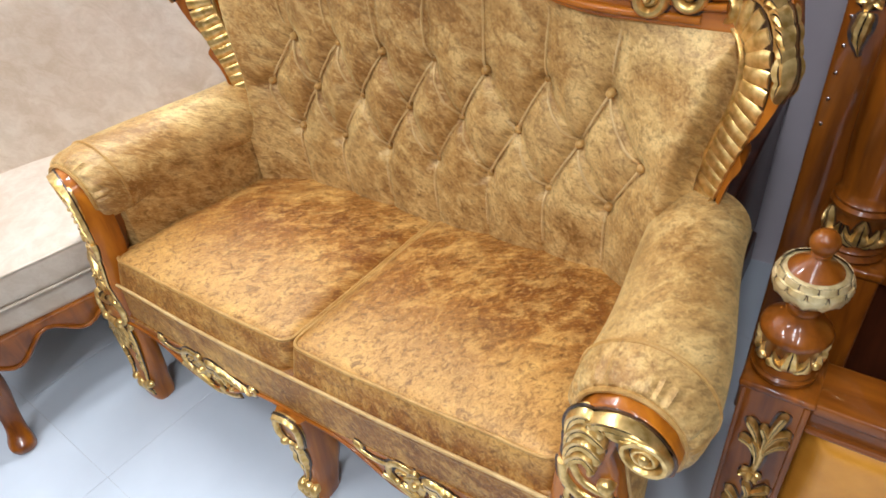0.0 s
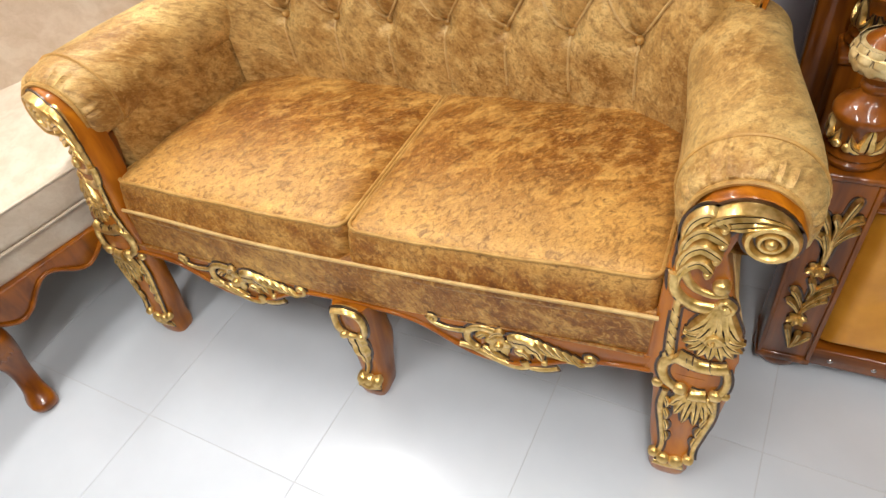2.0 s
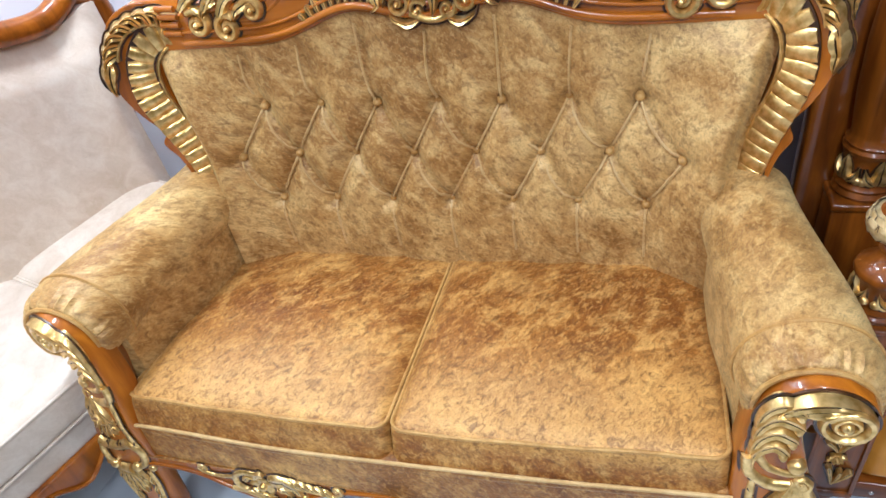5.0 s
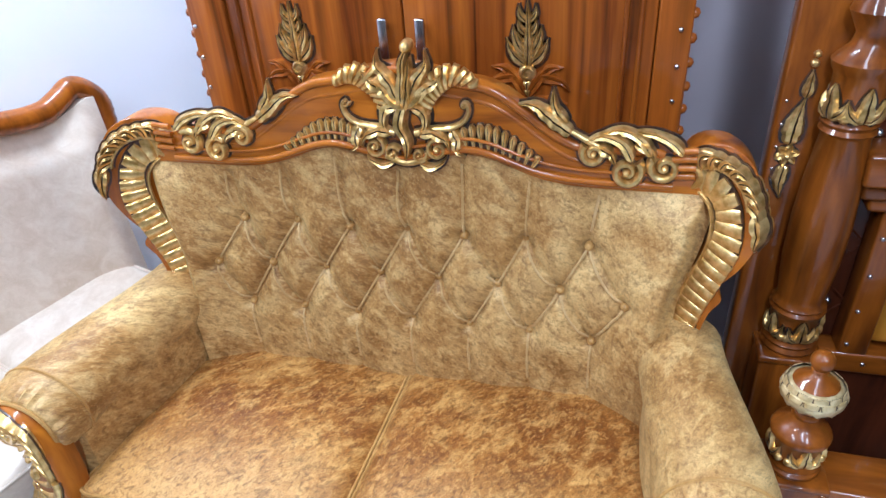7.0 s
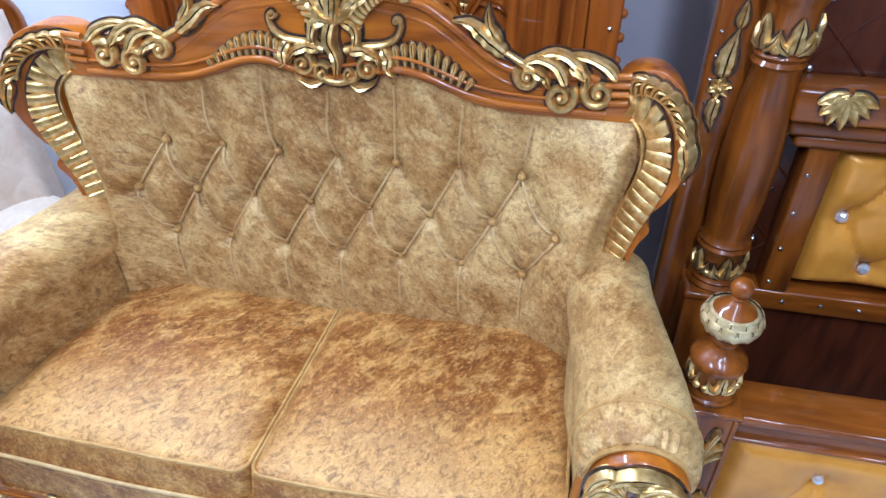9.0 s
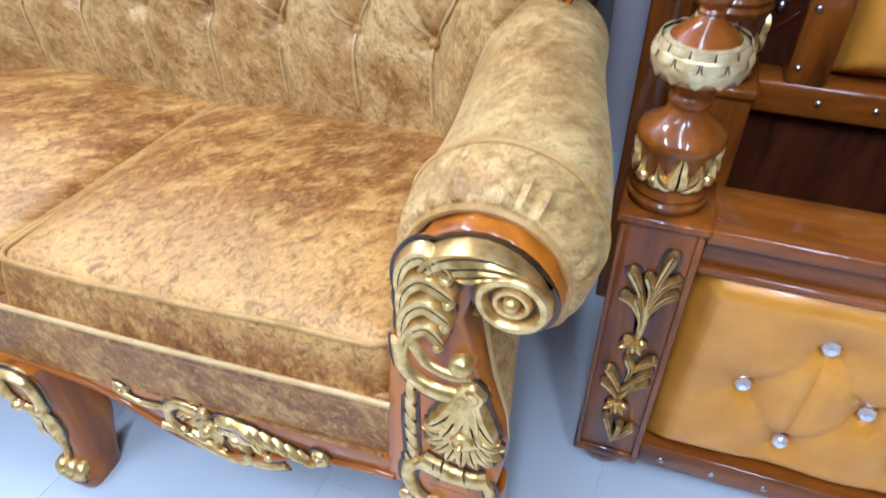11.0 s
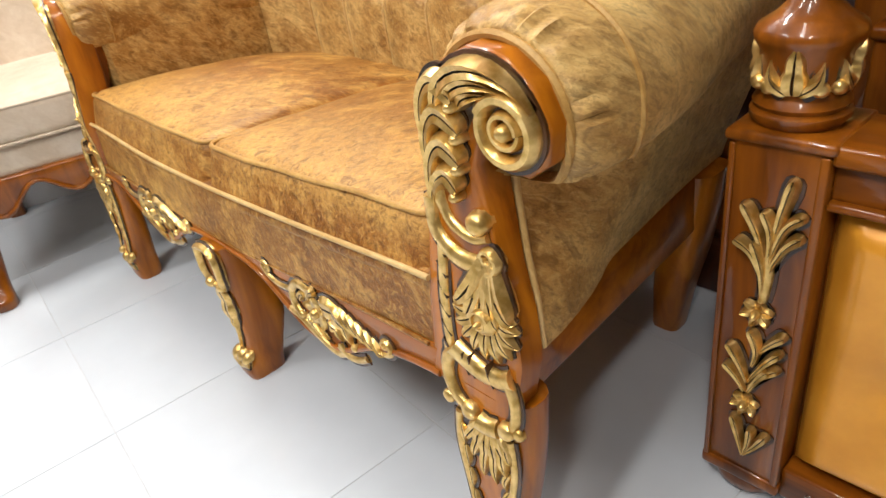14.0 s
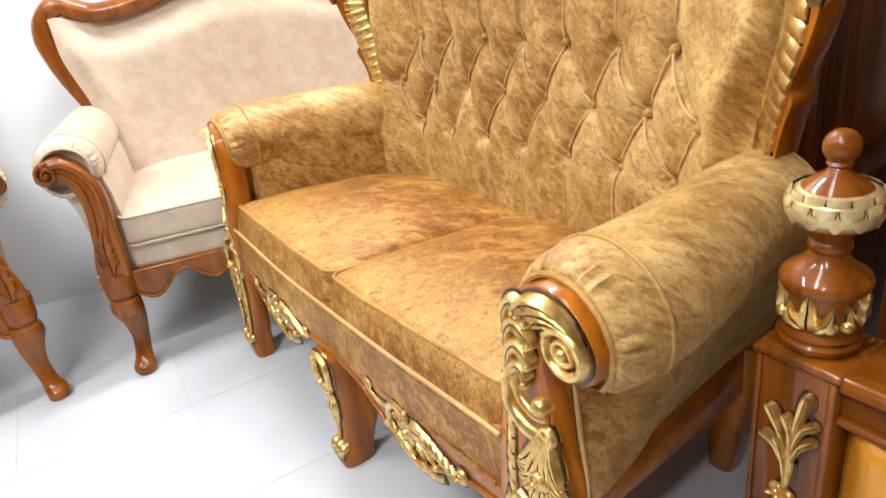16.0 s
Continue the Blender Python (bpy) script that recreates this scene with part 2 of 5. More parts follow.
def loft(bm, rings, seg=20, power=3.0):
    """rings: (z, cx, cy, half width, half depth); rounded-square sections."""
    rows = []
    for z, cx, cy, hw, hd in rings:
        row = []
        for k in range(seg):
            a = 2 * math.pi * k / seg
            c, s = math.cos(a), math.sin(a)
            f = (abs(c) ** power + abs(s) ** power) ** (-1 / power)
            row.append((cx + hw * f * c, cy + hd * f * s, z))
        rows.append(row)
    vs = grid_faces(bm, rows, False, True)
    bm.faces.new(vs[0])
    bm.faces.new(vs[-1])
    return bm


def smooth_rings(rings, n=5):
    """Glides between rings."""
    r = np.array(rings, float)
    out = []
    for u in np.linspace(0, len(r) - 1, (len(r) - 1) * n + 1):
        i = int(min(u, len(r) - 2))
        f = u - i
        m0 = (r[min(i + 1, len(r) - 1)] - r[max(i - 1, 0)]) / 2
        m1 = (r[min(i + 2, len(r) - 1)] - r[i]) / 2
        out.append(tuple((2 * f ** 3 - 3 * f * f + 1) * r[i] + (f ** 3 - 2 * f * f + f) * m0 + (3 * f * f - 2 * f ** 3) * r[i + 1] + (f ** 3 - f * f) * m1))
    return out


def plate(bm, outline, y0, y1, bevel=0.006):
    """A board cut to an outline in x and z, from depth y0 to y1."""
    vs = [bm.verts.new((x, y0, z)) for x, z in outline]
    f = bm.faces.new(vs)
    r = bmesh.ops.extrude_face_region(bm, geom=[f])
    new_v = [g for g in r["geom"] if isinstance(g, bmesh.types.BMVert)]
    bmesh.ops.translate(bm, verts=new_v, vec=(0, y1 - y0, 0))
    if bevel:
        rim = [e for e in bm.edges if e.is_valid and abs(e.verts[0].co.y - e.verts[1].co.y) < 1e-6 and all(v in new_v or v in vs for v in e.verts)]
        bmesh.ops.bevel(bm, geom=rim, offset=bevel, segments=2, affect="EDGES", profile=0.5, clamp_overlap=True)
    return bm


# ---- carving: strokes in a plane, u to the right, v up, h out of it ----
class Carver:
    """Carves raised strokes on a surface given by place(u, v, h); each leaf, scroll or rosette is a mesh of its own, with its dark glaze round it."""

    def __init__(self, place, parent, gold=None, ground=None, lift=0.0):
        self.place, self.parent, self.lift = place, parent, lift
        self.mats, self.bm, self.name = (gold, ground), None, ""

    def begin(self, name):
        if self.bm is None:
            self.bm, self.name = bmesh.new(), name
            return True
        return False

    def end(self, outer):
        if not outer:
            return
        bmesh.ops.recalc_face_normals(self.bm, faces=self.bm.faces)
        me = bpy.data.meshes.new(self.name)
        self.bm.to_mesh(me)
        self.bm.free()
        self.bm = None
        for m in self.mats:
            me.materials.append(m)
        for p in me.polygons:
            p.use_smooth = True
        me.set_sharp_from_angle(angle=radians(50))
        ob = new(self.name, me)
        ob.parent = self.parent

    def sweep(self, pts, width, height, section, base=0.0, slot=0, veins=()):
        p = [Vector((q[0], q[1])) for q in pts]
        n, rows = len(p), []
        for i, q in enumerate(p):
            d = p[min(i + 1, n - 1)] - p[max(i - 1, 0)]
            d = d.normalized() if d.length > 1e-9 else Vector((1, 0))
            s = Vector((-d.y, d.x))
            t = i / (n - 1)
            w, h = width(t), height(t)
            rows.append([self.place(q.x + s.x * w * a, q.y + s.y * w * a, base + h * b) for a, b in section])
        before = len(self.bm.faces)
        vs = grid_faces(self.bm, rows)
        self.bm.faces.new(vs[0])
        self.bm.faces.new(vs[-1])
        self.bm.faces.ensure_lookup_table()
        for i in range(n - 1):
            for j in veins:
                self.bm.faces[before + i * (len(section) - 1) + j].material_index = 1
        if slot:
            for k in range(before, len(self.bm.faces)):
                self.bm.faces[k].material_index = slot

    def stroke(self, pts, w0, w1, h, ground=0.0042):
        """A rounded, tapering moulding."""
        outer = self.begin("carved_scroll")
        sec = [(-1, -0.6), (-1, 0.1), (-0.8, 0.62), (-0.35, 0.95), (0.35, 0.95), (0.8, 0.62), (1, 0.1), (1, -0.6)]
        self.sweep(pts, lambda t: w0 + (w1 - w0) * t, lambda t: h * (0.75 + 0.25 * (1 - t)), sec, self.lift)
        if ground:
            self.flat(pts, lambda t: w0 + (w1 - w0) * t + ground)
        self.end(outer)

    def flat(self, pts, width):
        if self.mats[0] is self.mats[1]:
            return
        sec = [(-1, -1), (-1, 1), (1, 1), (1, -1)]
        self.sweep(pts, width, lambda t: 0.0022, sec, self.lift, 1)

    def leaf(self, pts, w, h, lobes=4, ground=0.0042, start=0.25):
        """A leaf with a groove along it and scalloped edges."""
        outer = self.begin("carved_leaf")
        sec = [(-1, -0.5), (-0.95, 0.25), (-0.6, 0.95), (-0.10, 0.82), (0, 0.38), (0.10, 0.82), (0.6, 0.95), (0.95, 0.25), (1, -0.5)]
        body = lambda t: w * max(0.06, (start + (1 - start) * math.sin(math.pi * min(1, t * 1.05 + 0.08) ** 0.8)) * (1 - t ** 4))
        wave = lambda t: body(t) * (0.82 + 0.22 * abs(math.sin(math.pi * lobes * t)))
        self.sweep(pts, wave, lambda t: h * (0.65 + 0.45 * math.sin(math.pi * t)) * (0.85 + 0.3 * abs(math.sin(math.pi * lobes * t))), sec, self.lift, 0, (3, 4))
        if ground:
            self.flat(pts, lambda t: body(t) + ground)
        self.end(outer)

    def flute(self, q0, q1, w, h):
        outer = self.begin("carved_flute")
        self.sweep([q0.lerp(q1, t) for t in np.linspace(0, 1, 7)], lambda t: w * (0.8 + 0.2 * math.sin(math.pi * t)), lambda t: h * (0.35 + 0.65 * math.sin(math.pi * (0.1 + 0.8 * t))),
                   [(-1, -0.6), (-0.9, 0.4), (-0.4, 0.95), (0.4, 0.95), (0.9, 0.4), (1, -0.6)], self.lift + 0.002)
        self.end(outer)

    def spiral(self, cx, cy, r, turns=1.6, start=0.0, hand=1, w=0.006, h=0.01, eye=True):
        outer = self.begin("carved_scroll")
        pts = []
        n = int(22 * turns)
        for i in range(n + 1):
            t = i / n
            a = start + hand * 2 * math.pi * turns * t
            q = r * (1 - 0.80 * t)
            pts.append((cx + q * math.cos(a), cy + q * math.sin(a)))
        self.stroke(pts, w, w * 0.6, h)
        if eye:
            self.ball(cx, cy, r * 0.26, h * 1.25)
        self.end(outer)

    def ball(self, u, v, r, h):
        outer = self.begin("carved_bead")
        rows = [[self.place(u + r * c * math.cos(a), v + r * c * math.sin(a), self.lift + h * s) for a in np.linspace(0, 2 * math.pi, 13)[:-1]]
                for c, s in ((1, -0.3), (1, 0.3), (0.86, 0.7), (0.5, 0.95), (0.12, 1.0))]
        vs = grid_faces(self.bm, rows, False, True)
        self.bm.faces.new(vs[-1])
        self.end(outer)

    def petal(self, u, v, angle, length, w, h):
        c, s = math.cos(angle), math.sin(angle)
        pts = [(u + c * length * t, v + s * length * t) for t in np.linspace(0.05, 1, 9)]
        sec = [(-1, -0.5), (-0.9, 0.35), (-0.45, 0.8), (0, 0.55), (0.45, 0.8), (0.9, 0.35), (1, -0.5)]
        shape = lambda t: w * max(0.12, math.sin(math.pi * (0.12 + 0.86 * t)) ** 0.7)
        self.sweep(pts, shape, lambda t: h * (0.5 + 0.5 * t), sec, self.lift)
        self.flat(pts, lambda t: shape(t) + 0.0036)

    def petal_scale(self, w, h):
        """A small pointed scale with a thin dark line round it."""
        outer = self.begin("gilt_scale")
        pts = [(0, v) for v in np.linspace(0.010, -0.013, 8)]
        shape = lambda t: w * math.sqrt(max(0.02, 1 - t ** 2.2))
        self.sweep(pts, shape, lambda t: h * (0.5 + 0.5 * t), [(-1, -0.5), (-0.92, 0.5), (-0.4, 1.0), (0.4, 1.0), (0.92, 0.5), (1, -0.5)], self.lift)
        self.sweep(pts, lambda t: shape(t) + 0.0009, lambda t: h * 0.6, [(-1, -0.5), (-1, 0.4), (1, 0.4), (1, -0.5)], self.lift, 1)
        self.end(outer)

    def blade(self, pts, w, h):
        """A leaf that widens to a rounded, upturned end."""
        outer = self.begin("carved_leaf")
        sec = [(-1, -0.5), (-0.92, 0.3), (-0.55, 0.92), (-0.07, 0.80), (0, 0.40), (0.07, 0.80), (0.55, 0.92), (0.92, 0.3), (1, -0.5)]
        shape = lambda t: w * max(0.2, (0.30 + 0.70 * t) * math.sqrt(max(0.0, 1 - max(0.0, (t - 0.72) / 0.29) ** 2)))
        self.sweep(pts, shape, lambda t: h * (0.55 + 0.6 * t), sec, self.lift, 0, (3, 4))
        self.flat(pts, lambda t: shape(t) + 0.0036)
        self.end(outer)

    def flower(self, u, v, r, n=5, h=0.009):
        for k in range(n):
            outer = self.begin("carved_petal")
            self.petal(u, v, 2 * math.pi * k / n + 0.3, r, r * 0.46, h)
            self.end(outer)
        self.ball(u, v, r * 0.30, h * 1.5)

    def fan(self, u, v, length, n=7, spread=1.9, aim=-math.pi / 2, w=0.014, h=0.01):
        for k in range(n):
            outer = self.begin("carved_petal")
            a = aim + spread * (k / (n - 1) - 0.5)
            self.petal(u, v, a, length * (1 - 0.18 * abs(2 * k / (n - 1) - 1)), w, h)
            self.end(outer)


def arc(cx, cy, r, a0, a1, n=14, squash=1.0):
    return [(cx + r * math.cos(radians(a)), cy + squash * r * math.sin(radians(a))) for a in np.linspace(a0, a1, n)]


def even(pts, n):
    """n + 1 points evenly along a line."""
    p = np.array([(q[0], q[1]) for q in pts], float)
    d = np.r_[0, np.cumsum(np.hypot(*np.diff(p, axis=0).T))]
    t = np.linspace(0, d[-1], n + 1)
    return [(float(x), float(y)) for x, y in zip(np.interp(t, d, p[:, 0]), np.interp(t, d, p[:, 1]))]


def curve2(*pts, n=7):
    return [(q.x, q.y) for q in catmull([(x, y, 0) for x, y in pts], n)]


def front_of(y):
    return lambda u, v, h: Vector((u, y - h, v))


# ---- setting ----
def build_room():
    turn = -4.5
    floor = thing("floor", "pale glossy white square ceramic floor tiles with thin grey joints", "floor", pose(0.405, 0.105, 0, 0, 0, turn), kind="structure")
    part("grout_bed", boxes(((-6, -6, -0.06), (6, 6, -0.0012)), bevel=0), GROUT, floor)
    ceiling = part("ceiling", boxes(((-5, -6, 2.9), (5, 3, 3.0)), bevel=0), CEIL)
    tagged(ceiling, "plain unseen showroom ceiling, toned grey to cut bounced light", "ceiling", kind="structure")
    w = part("wall_west", boxes(((-6, 0, 0), (6, 0.12, 2.9)), bevel=0), WALL_WHITE)
    w.matrix_basis = pose(-1.68, -0.5, 0, 0, 0, 72)
    tagged(w, "plain bright cool white painted wall", "wall", kind="structure")
    # this stretch lies in shade, which its mauve grey colour carries
    n = part("wall_north", boxes(((0.1, 1.36, 0), (5, 1.74, 2.9)), bevel=0), WALL_SHADED)
    tagged(n, "wall behind the wardrobe, its shade put into a mauve grey colour", "wall", kind="structure")
    n2 = part("wall_north_west", boxes(((-1.6, 1.62, 0), (0.1, 1.74, 2.9)), bevel=0), WALL_WHITE)
    tagged(n2, "bright cool white painted wall beside the wardrobe", "wall", kind="structure")
    # unseen walls added to close the room, dark to hold down fill light
    e = part("wall_east", boxes(((4, -6, 0), (4.12, 1.36, 2.9)), bevel=0), UNSEEN_WALL)
    tagged(e, "plain unseen closing wall, toned dark to cut bounced light", "wall", kind="structure")
    s = part("wall_south", boxes(((-5, -5.2, 0), (4, -5.08, 2.9)), bevel=0), UNSEEN_WALL)
    tagged(s, "plain unseen brown closing wall, toned dark to cut bounced light", "wall", kind="structure")
    return floor


FLOOR = build_room()


def ceiling_lamp(x, y, turn, power=1.0):
    t = thing("ceiling_light", "white twin tube ceiling light, switched on", "lamp", pose(x, y, 2.9, 0, 0, turn), "ceiling lights")
    part("housing", boxes(((-0.12, -0.62, -0.05), (0.12, 0.62, 0.0))), CEIL, t)
    for s in (-0.06, 0.06):
        bm = bmesh.new()
        tube(bm, [(s, -0.58, -0.065), (s, 0.58, -0.065)], 0.014, 10)
        part("tube", bm, LED, t)
    d = bpy.data.lights.new("tube_light", "AREA")
    d.shape, d.size, d.size_y, d.energy, d.color = "RECTANGLE", 0.2, 1.2, LAMP_POWER * power, (1.0, 0.955, 0.915)
    lamp = new("tube_light", d)
    lamp.matrix_basis = pose(x, y, 2.81, 0, 0, turn)


for lx, ly, lp in ((-0.85, 0.60, 2.0), (0.75, -0.5, 0.46), (-0.6, -1.5, 1.35), (0.9, -1.5, 1.35), (1.8, -1.9, 1.1)):
    ceiling_lamp(lx, ly, 10, lp)


# ---- the brown loveseat ----
def cushion(x0, x1, y0, y1, z0, z1, r=0.022, crown=0.024, n=26, slope=0.0):
    bm = bmesh.new()
    bmesh.ops.create_cube(bm, size=2)
    bmesh.ops.subdivide_edges(bm, edges=bm.edges, cuts=n, use_grid_fill=True)
    c = Vector(((x0 + x1) / 2, (y0 + y1) / 2, (z0 + z1) / 2))
    h = Vector(((x1 - x0) / 2, (y1 - y0) / 2, (z1 - z0) / 2))
    for v in bm.verts:
        p = Vector((v.co.x * h.x, v.co.y * h.y, v.co.z * h.z))
        q = Vector([max(-h[i] + r, min(h[i] - r, p[i])) for i in range(3)])
        d = p - q
        p = q + d.normalized() * r if d.length > 1e-6 else p
        a, b = p.x / h.x, p.y / h.y
        if p.z > 0:
            p.z += crown * (1 - a * a) ** 0.6 * (1 - b * b) ** (1.1 if slope else 0.6) if abs(a) < 1 and abs(b) < 1 else 0
        p.z += 0.003 * noise.noise(Vector((p.x * 7 + x0 * 3, p.y * 7, 1.3)))
        if b < -0.8:
            p.y -= 0.006 * (1 - a * a)
        v.co = c + p
        if slope:
            v.co.y += 0.028 * float(smoothstep(-0.3, -1.0, b)) * max(0.0, (v.co.z - z0 - 0.02) / (z1 - z0 - 0.02))
        v.co.z -= slope * (v.co.y - y0)
    return bm


def rim(x0, x1, y0, y1, z, r=0.03, n=5):
    pts = []
    for cx, cy, a0 in ((x1 - r, y1 - r, 0), (x0 + r, y1 - r, 90), (x0 + r, y0 + r, 180), (x1 - r, y0 + r, 270)):
        pts += [(cx + r * math.cos(radians(a0 + 90 * k / n)), cy + r * math.sin(radians(a0 + 90 * k / n)), z) for k in range(n + 1)]
    out = []
    for a, b in zip(pts, pts[1:] + pts[:1]):
        m = max(1, int((Vector(b) - Vector(a)).length / 0.04))
        out += [tuple(Vector(a).lerp(Vector(b), k / m)) for k in range(m)]
    return out


def arm_roll(side, cx, cz, r, y0, y1, fabric, pipe, parent, taper=0.9, wrinkle=True, off=0.0, lean=0.0):
    """A rolled arm that runs along y; the front end is gathered."""
    seg = 96
    prof = []
    for t in np.linspace(0, 1, 16):
        y = y1 + (y0 + 0.085 - y1) * t
        prof.append((r * (taper + (1 - taper) * t), y))
    for k in range(1, 12):
        a = radians(90 * k / 11)
        prof.append((r - 0.021 * (1 - math.cos(a)), y0 + 0.085 - 0.075 * math.sin(a)))
    prof.append((r - 0.026, y0 + 0.012))
    prof.append((r - 0.034, y0 + 0.024))
    prof.append((r * 0.4, y0 + 0.030))

    def wob(a, h):
        f = smoothstep(y0 + 0.07, y0 + 0.02, h)
        return 1 + (0.045 * f * math.sin(a * 27 + 2 * math.sin(a * 5)) * (0.6 + 0.4 * math.sin(a * 7)) if wrinkle else 0) + 0.006 * math.sin(3 * a + h * 9) * (1 - f)

    bm = bmesh.new()
    lathe(bm, prof, (off + side * cx, 0, cz), "y", seg, wob)
    for v in bm.verts:
        v.co.x += side * lean * float(smoothstep(y0 + 0.1, y1, v.co.y))
        if lean and v.co.z < cz - 0.050:
            v.co.z = cz - 0.050 + (v.co.z - cz + 0.050) * (0.15 + 0.85 * float(smoothstep(y0 + 0.12, y0 + 0.30, v.co.y)))
    a = part("arm_roll", bm, fabric, parent)
    bm = bmesh.new()
    ring = [(off + side * cx + (r + 0.001) * math.cos(2 * math.pi * k / 60), y0 + 0.086, cz + (r + 0.001) * math.sin(2 * math.pi * k / 60)) for k in range(60)]
    tube(bm, ring, 0.0035, 6, True)
    ring = [(off + side * cx + (r - 0.024) * math.cos(2 * math.pi * k / 60), y0 + 0.008, cz + (r - 0.024) * math.sin(2 * math.pi * k / 60)) for k in range(60)]
    tube(bm, ring, 0.005, 6, True)
    if lean:
        for v in bm.verts:
            if v.co.z < cz - 0.050:
                v.co.z = cz - 0.050 + (v.co.z - cz + 0.050) * 0.15
    part("piping", bm, pipe, a)
    return a


def arm_panel(side, xt, xb, zt, zb, y0, y1, fabric, parent, xi, off=0.0, lean=0.0):
    """The upholstered side under the roll."""
    rows = []
    for z, x in zip(np.linspace(zb, zt, 14), np.linspace(0, 1, 14)):
        xo = xb + (xt - xb) * x ** 1.3 + 0.010 * math.sin(math.pi * x)
        xi_at = lambda y: xi - (0.028 if lean else 0.0) * float(smoothstep(y0 + 0.02, y0 + 0.25, y))
        row = []
        edge = float(np.interp(z, (0.30, 0.40, 0.455, 0.51, 0.57, 0.62, 0.66), (0.730, 0.744, 0.736, 0.716, 0.702, 0.702, 0.728))) if lean else xo - 0.012
        row += [(off + side * (edge + (xo - edge) * smoothstep(y0, y0 + 0.16, y) + lean * smoothstep(y0, y1, y)), y - 0.05 * (lean != 0) * (1 - smoothstep(y0, y0 + 0.1, y)), z) for y in np.linspace(y0, y1, 22)]
        row += [(off + side * xi_at(y), y, z) for y in np.linspace(y1, y0, 14)]
        rows.append(row)
    bm = bmesh.new()
    vs = grid_faces(bm, rows, False, True)
    bm.faces.new(vs[0])
    bm.faces.new(vs[-1])
    return part("side_panel", bm, fabric, parent)


BX = 0.03  # centre of the hand-made back
BUTTONS = [[(BX - 0.012 + (i - 3) * 0.1415, 0.893) for i in range(7)],
           [(BX - 0.014 + (i - 3.5) * 0.147, 0.768) for i in range(8)],
           [(BX - 0.014 + (i - 3) * 0.149, 0.642) for i in range(7)]]


def back_top(x):
    """Height of the upholstery's upper edge."""
    u = np.abs(np.asarray(x) - BX)
    return 1.052 + 0.058 * np.exp(-((u - 0.15) / 0.13) ** 2) + 0.012 * np.exp(-(u / 0.05) ** 2)


def back_half(z):
    return 0.585 + 0.025 * smoothstep(0.60, 0.72, z) + 0.045 * smoothstep(0.75, 1.02, z)


def back_depth(x, z):
    """Depth of the tufted surface before the tufts."""
    wrap = smoothstep(0.42, 0.70, np.abs(x))
    return 0.590 + 0.03 * smoothstep(0.6, 1.05, z) - 0.085 * wrap * smoothstep(1.15, 0.75, z) - 0.03 * wrap


def build_backrest(parent):
    nx, nz = 220, 130
    s = np.linspace(-1, 1, nx)[None, :]
    t = np.linspace(0, 1, nz)[:, None]
    zg = 0.43 + t * (1.05 - 0.43) + 0 * s
    x = BX * 0.8 + s * back_half(zg)
    top = back_top(x)
    z = 0.43 + t * (top + 0.012 - 0.43)
    x = BX * 0.8 + s * back_half(z)
    y = back_depth(x, z)
    cuts = []
    for i in range(7):
        cuts.append((BUTTONS[0][i], (BUTTONS[0][i][0] * 1.04 - 0.001, 1.2), 0.75))
        cuts.append((BUTTONS[2][i], (BUTTONS[2][i][0] * 1.0, 0.40), 0.6))
        for k in (0, 1):
            cuts.append((BUTTONS[0][i], BUTTONS[1][i + k], 1.0))
            cuts.append((BUTTONS[2][i], BUTTONS[1][i + k], 1.0))
    groove = np.zeros_like(x)
    for (ax, az), (bx, bz), k in cuts:
        dx, dz = bx - ax, bz - az
        f = np.clip(((x - ax) * dx + (z - az) * dz) / (dx * dx + dz * dz), 0, 1)
        d = np.hypot(x - ax - f * dx, z - az - f * dz)
        groove = np.maximum(groove, k * (0.004 * np.exp(-(d / 0.006) ** 2) + 0.022 * np.exp(-(d / 0.030) ** 1.3)))
    dent = np.zeros_like(x)
    for row in BUTTONS:
        for bx, bz in row:
            d = np.hypot(x - bx, z - bz)
            dent = np.maximum(dent, 0.022 * np.exp(-(d / 0.020) ** 1.5))
    y = y - 0.038 + groove + dent
    edge = np.minimum(1 - np.abs(s), 1.0) * back_half(z)
    flush = 0.540 + 0.11 * (z - 0.66) + 0.0 * x
    k = np.maximum(1 - smoothstep(0.0, 0.05, edge), 1 - smoothstep(0.0, 0.07, top + 0.012 - z)) * smoothstep(0.62, 0.72, z)
    y = y * (1 - k) + flush * k
    bm = bmesh.new()
    front = [[(float(x[i, j]), float(y[i, j]), float(z[i, j])) for j in range(nx)] for i in range(nz)]
    vs = grid_faces(bm, front)
    # solid behind
    loop = vs[0] + [r[-1] for r in vs[1:]] + vs[-1][-2::-1] + [r[0] for r in vs[-2:0:-1]]
    back = [bm.verts.new((v.co.x, 0.685, v.co.z)) for v in loop]
    for i in range(len(loop)):
        j = (i + 1) % len(loop)
        bm.faces.new((loop[i], loop[j], back[j], back[i]))
    bm.faces.new(back)
    def cloth(px, pz):
        i = int(np.argmin(np.abs(z[:, nx // 2] - pz)))
        return float(y[i, int(np.argmin(np.abs(x[i] - px)))])

    b = part("backrest", bm, FABRIC, parent, "deep-buttoned brown velvet backrest with diamond tufts")
    for (ax, az), (bx, bz), k in cuts:
        if k < 1:
            bz = min(max(bz, 0.50), float(back_top(ax)) - 0.02)
        bm = bmesh.new()
        sag = 0.010 if (bx - ax) * (bz - az) < 0 else 0.002
        line = []
        for f in np.linspace(0.05, 0.95, 14):
            px, pz = ax + (bx - ax) * f - sag * math.sin(math.pi * f), az + (bz - az) * f - 0.8 * sag * math.sin(math.pi * f)
            line.append((px, cloth(px, pz) - 0.0016, pz))
        tube(bm, line, 0.0030, 6)
        part("seam_cord", bm, PIPING, b)
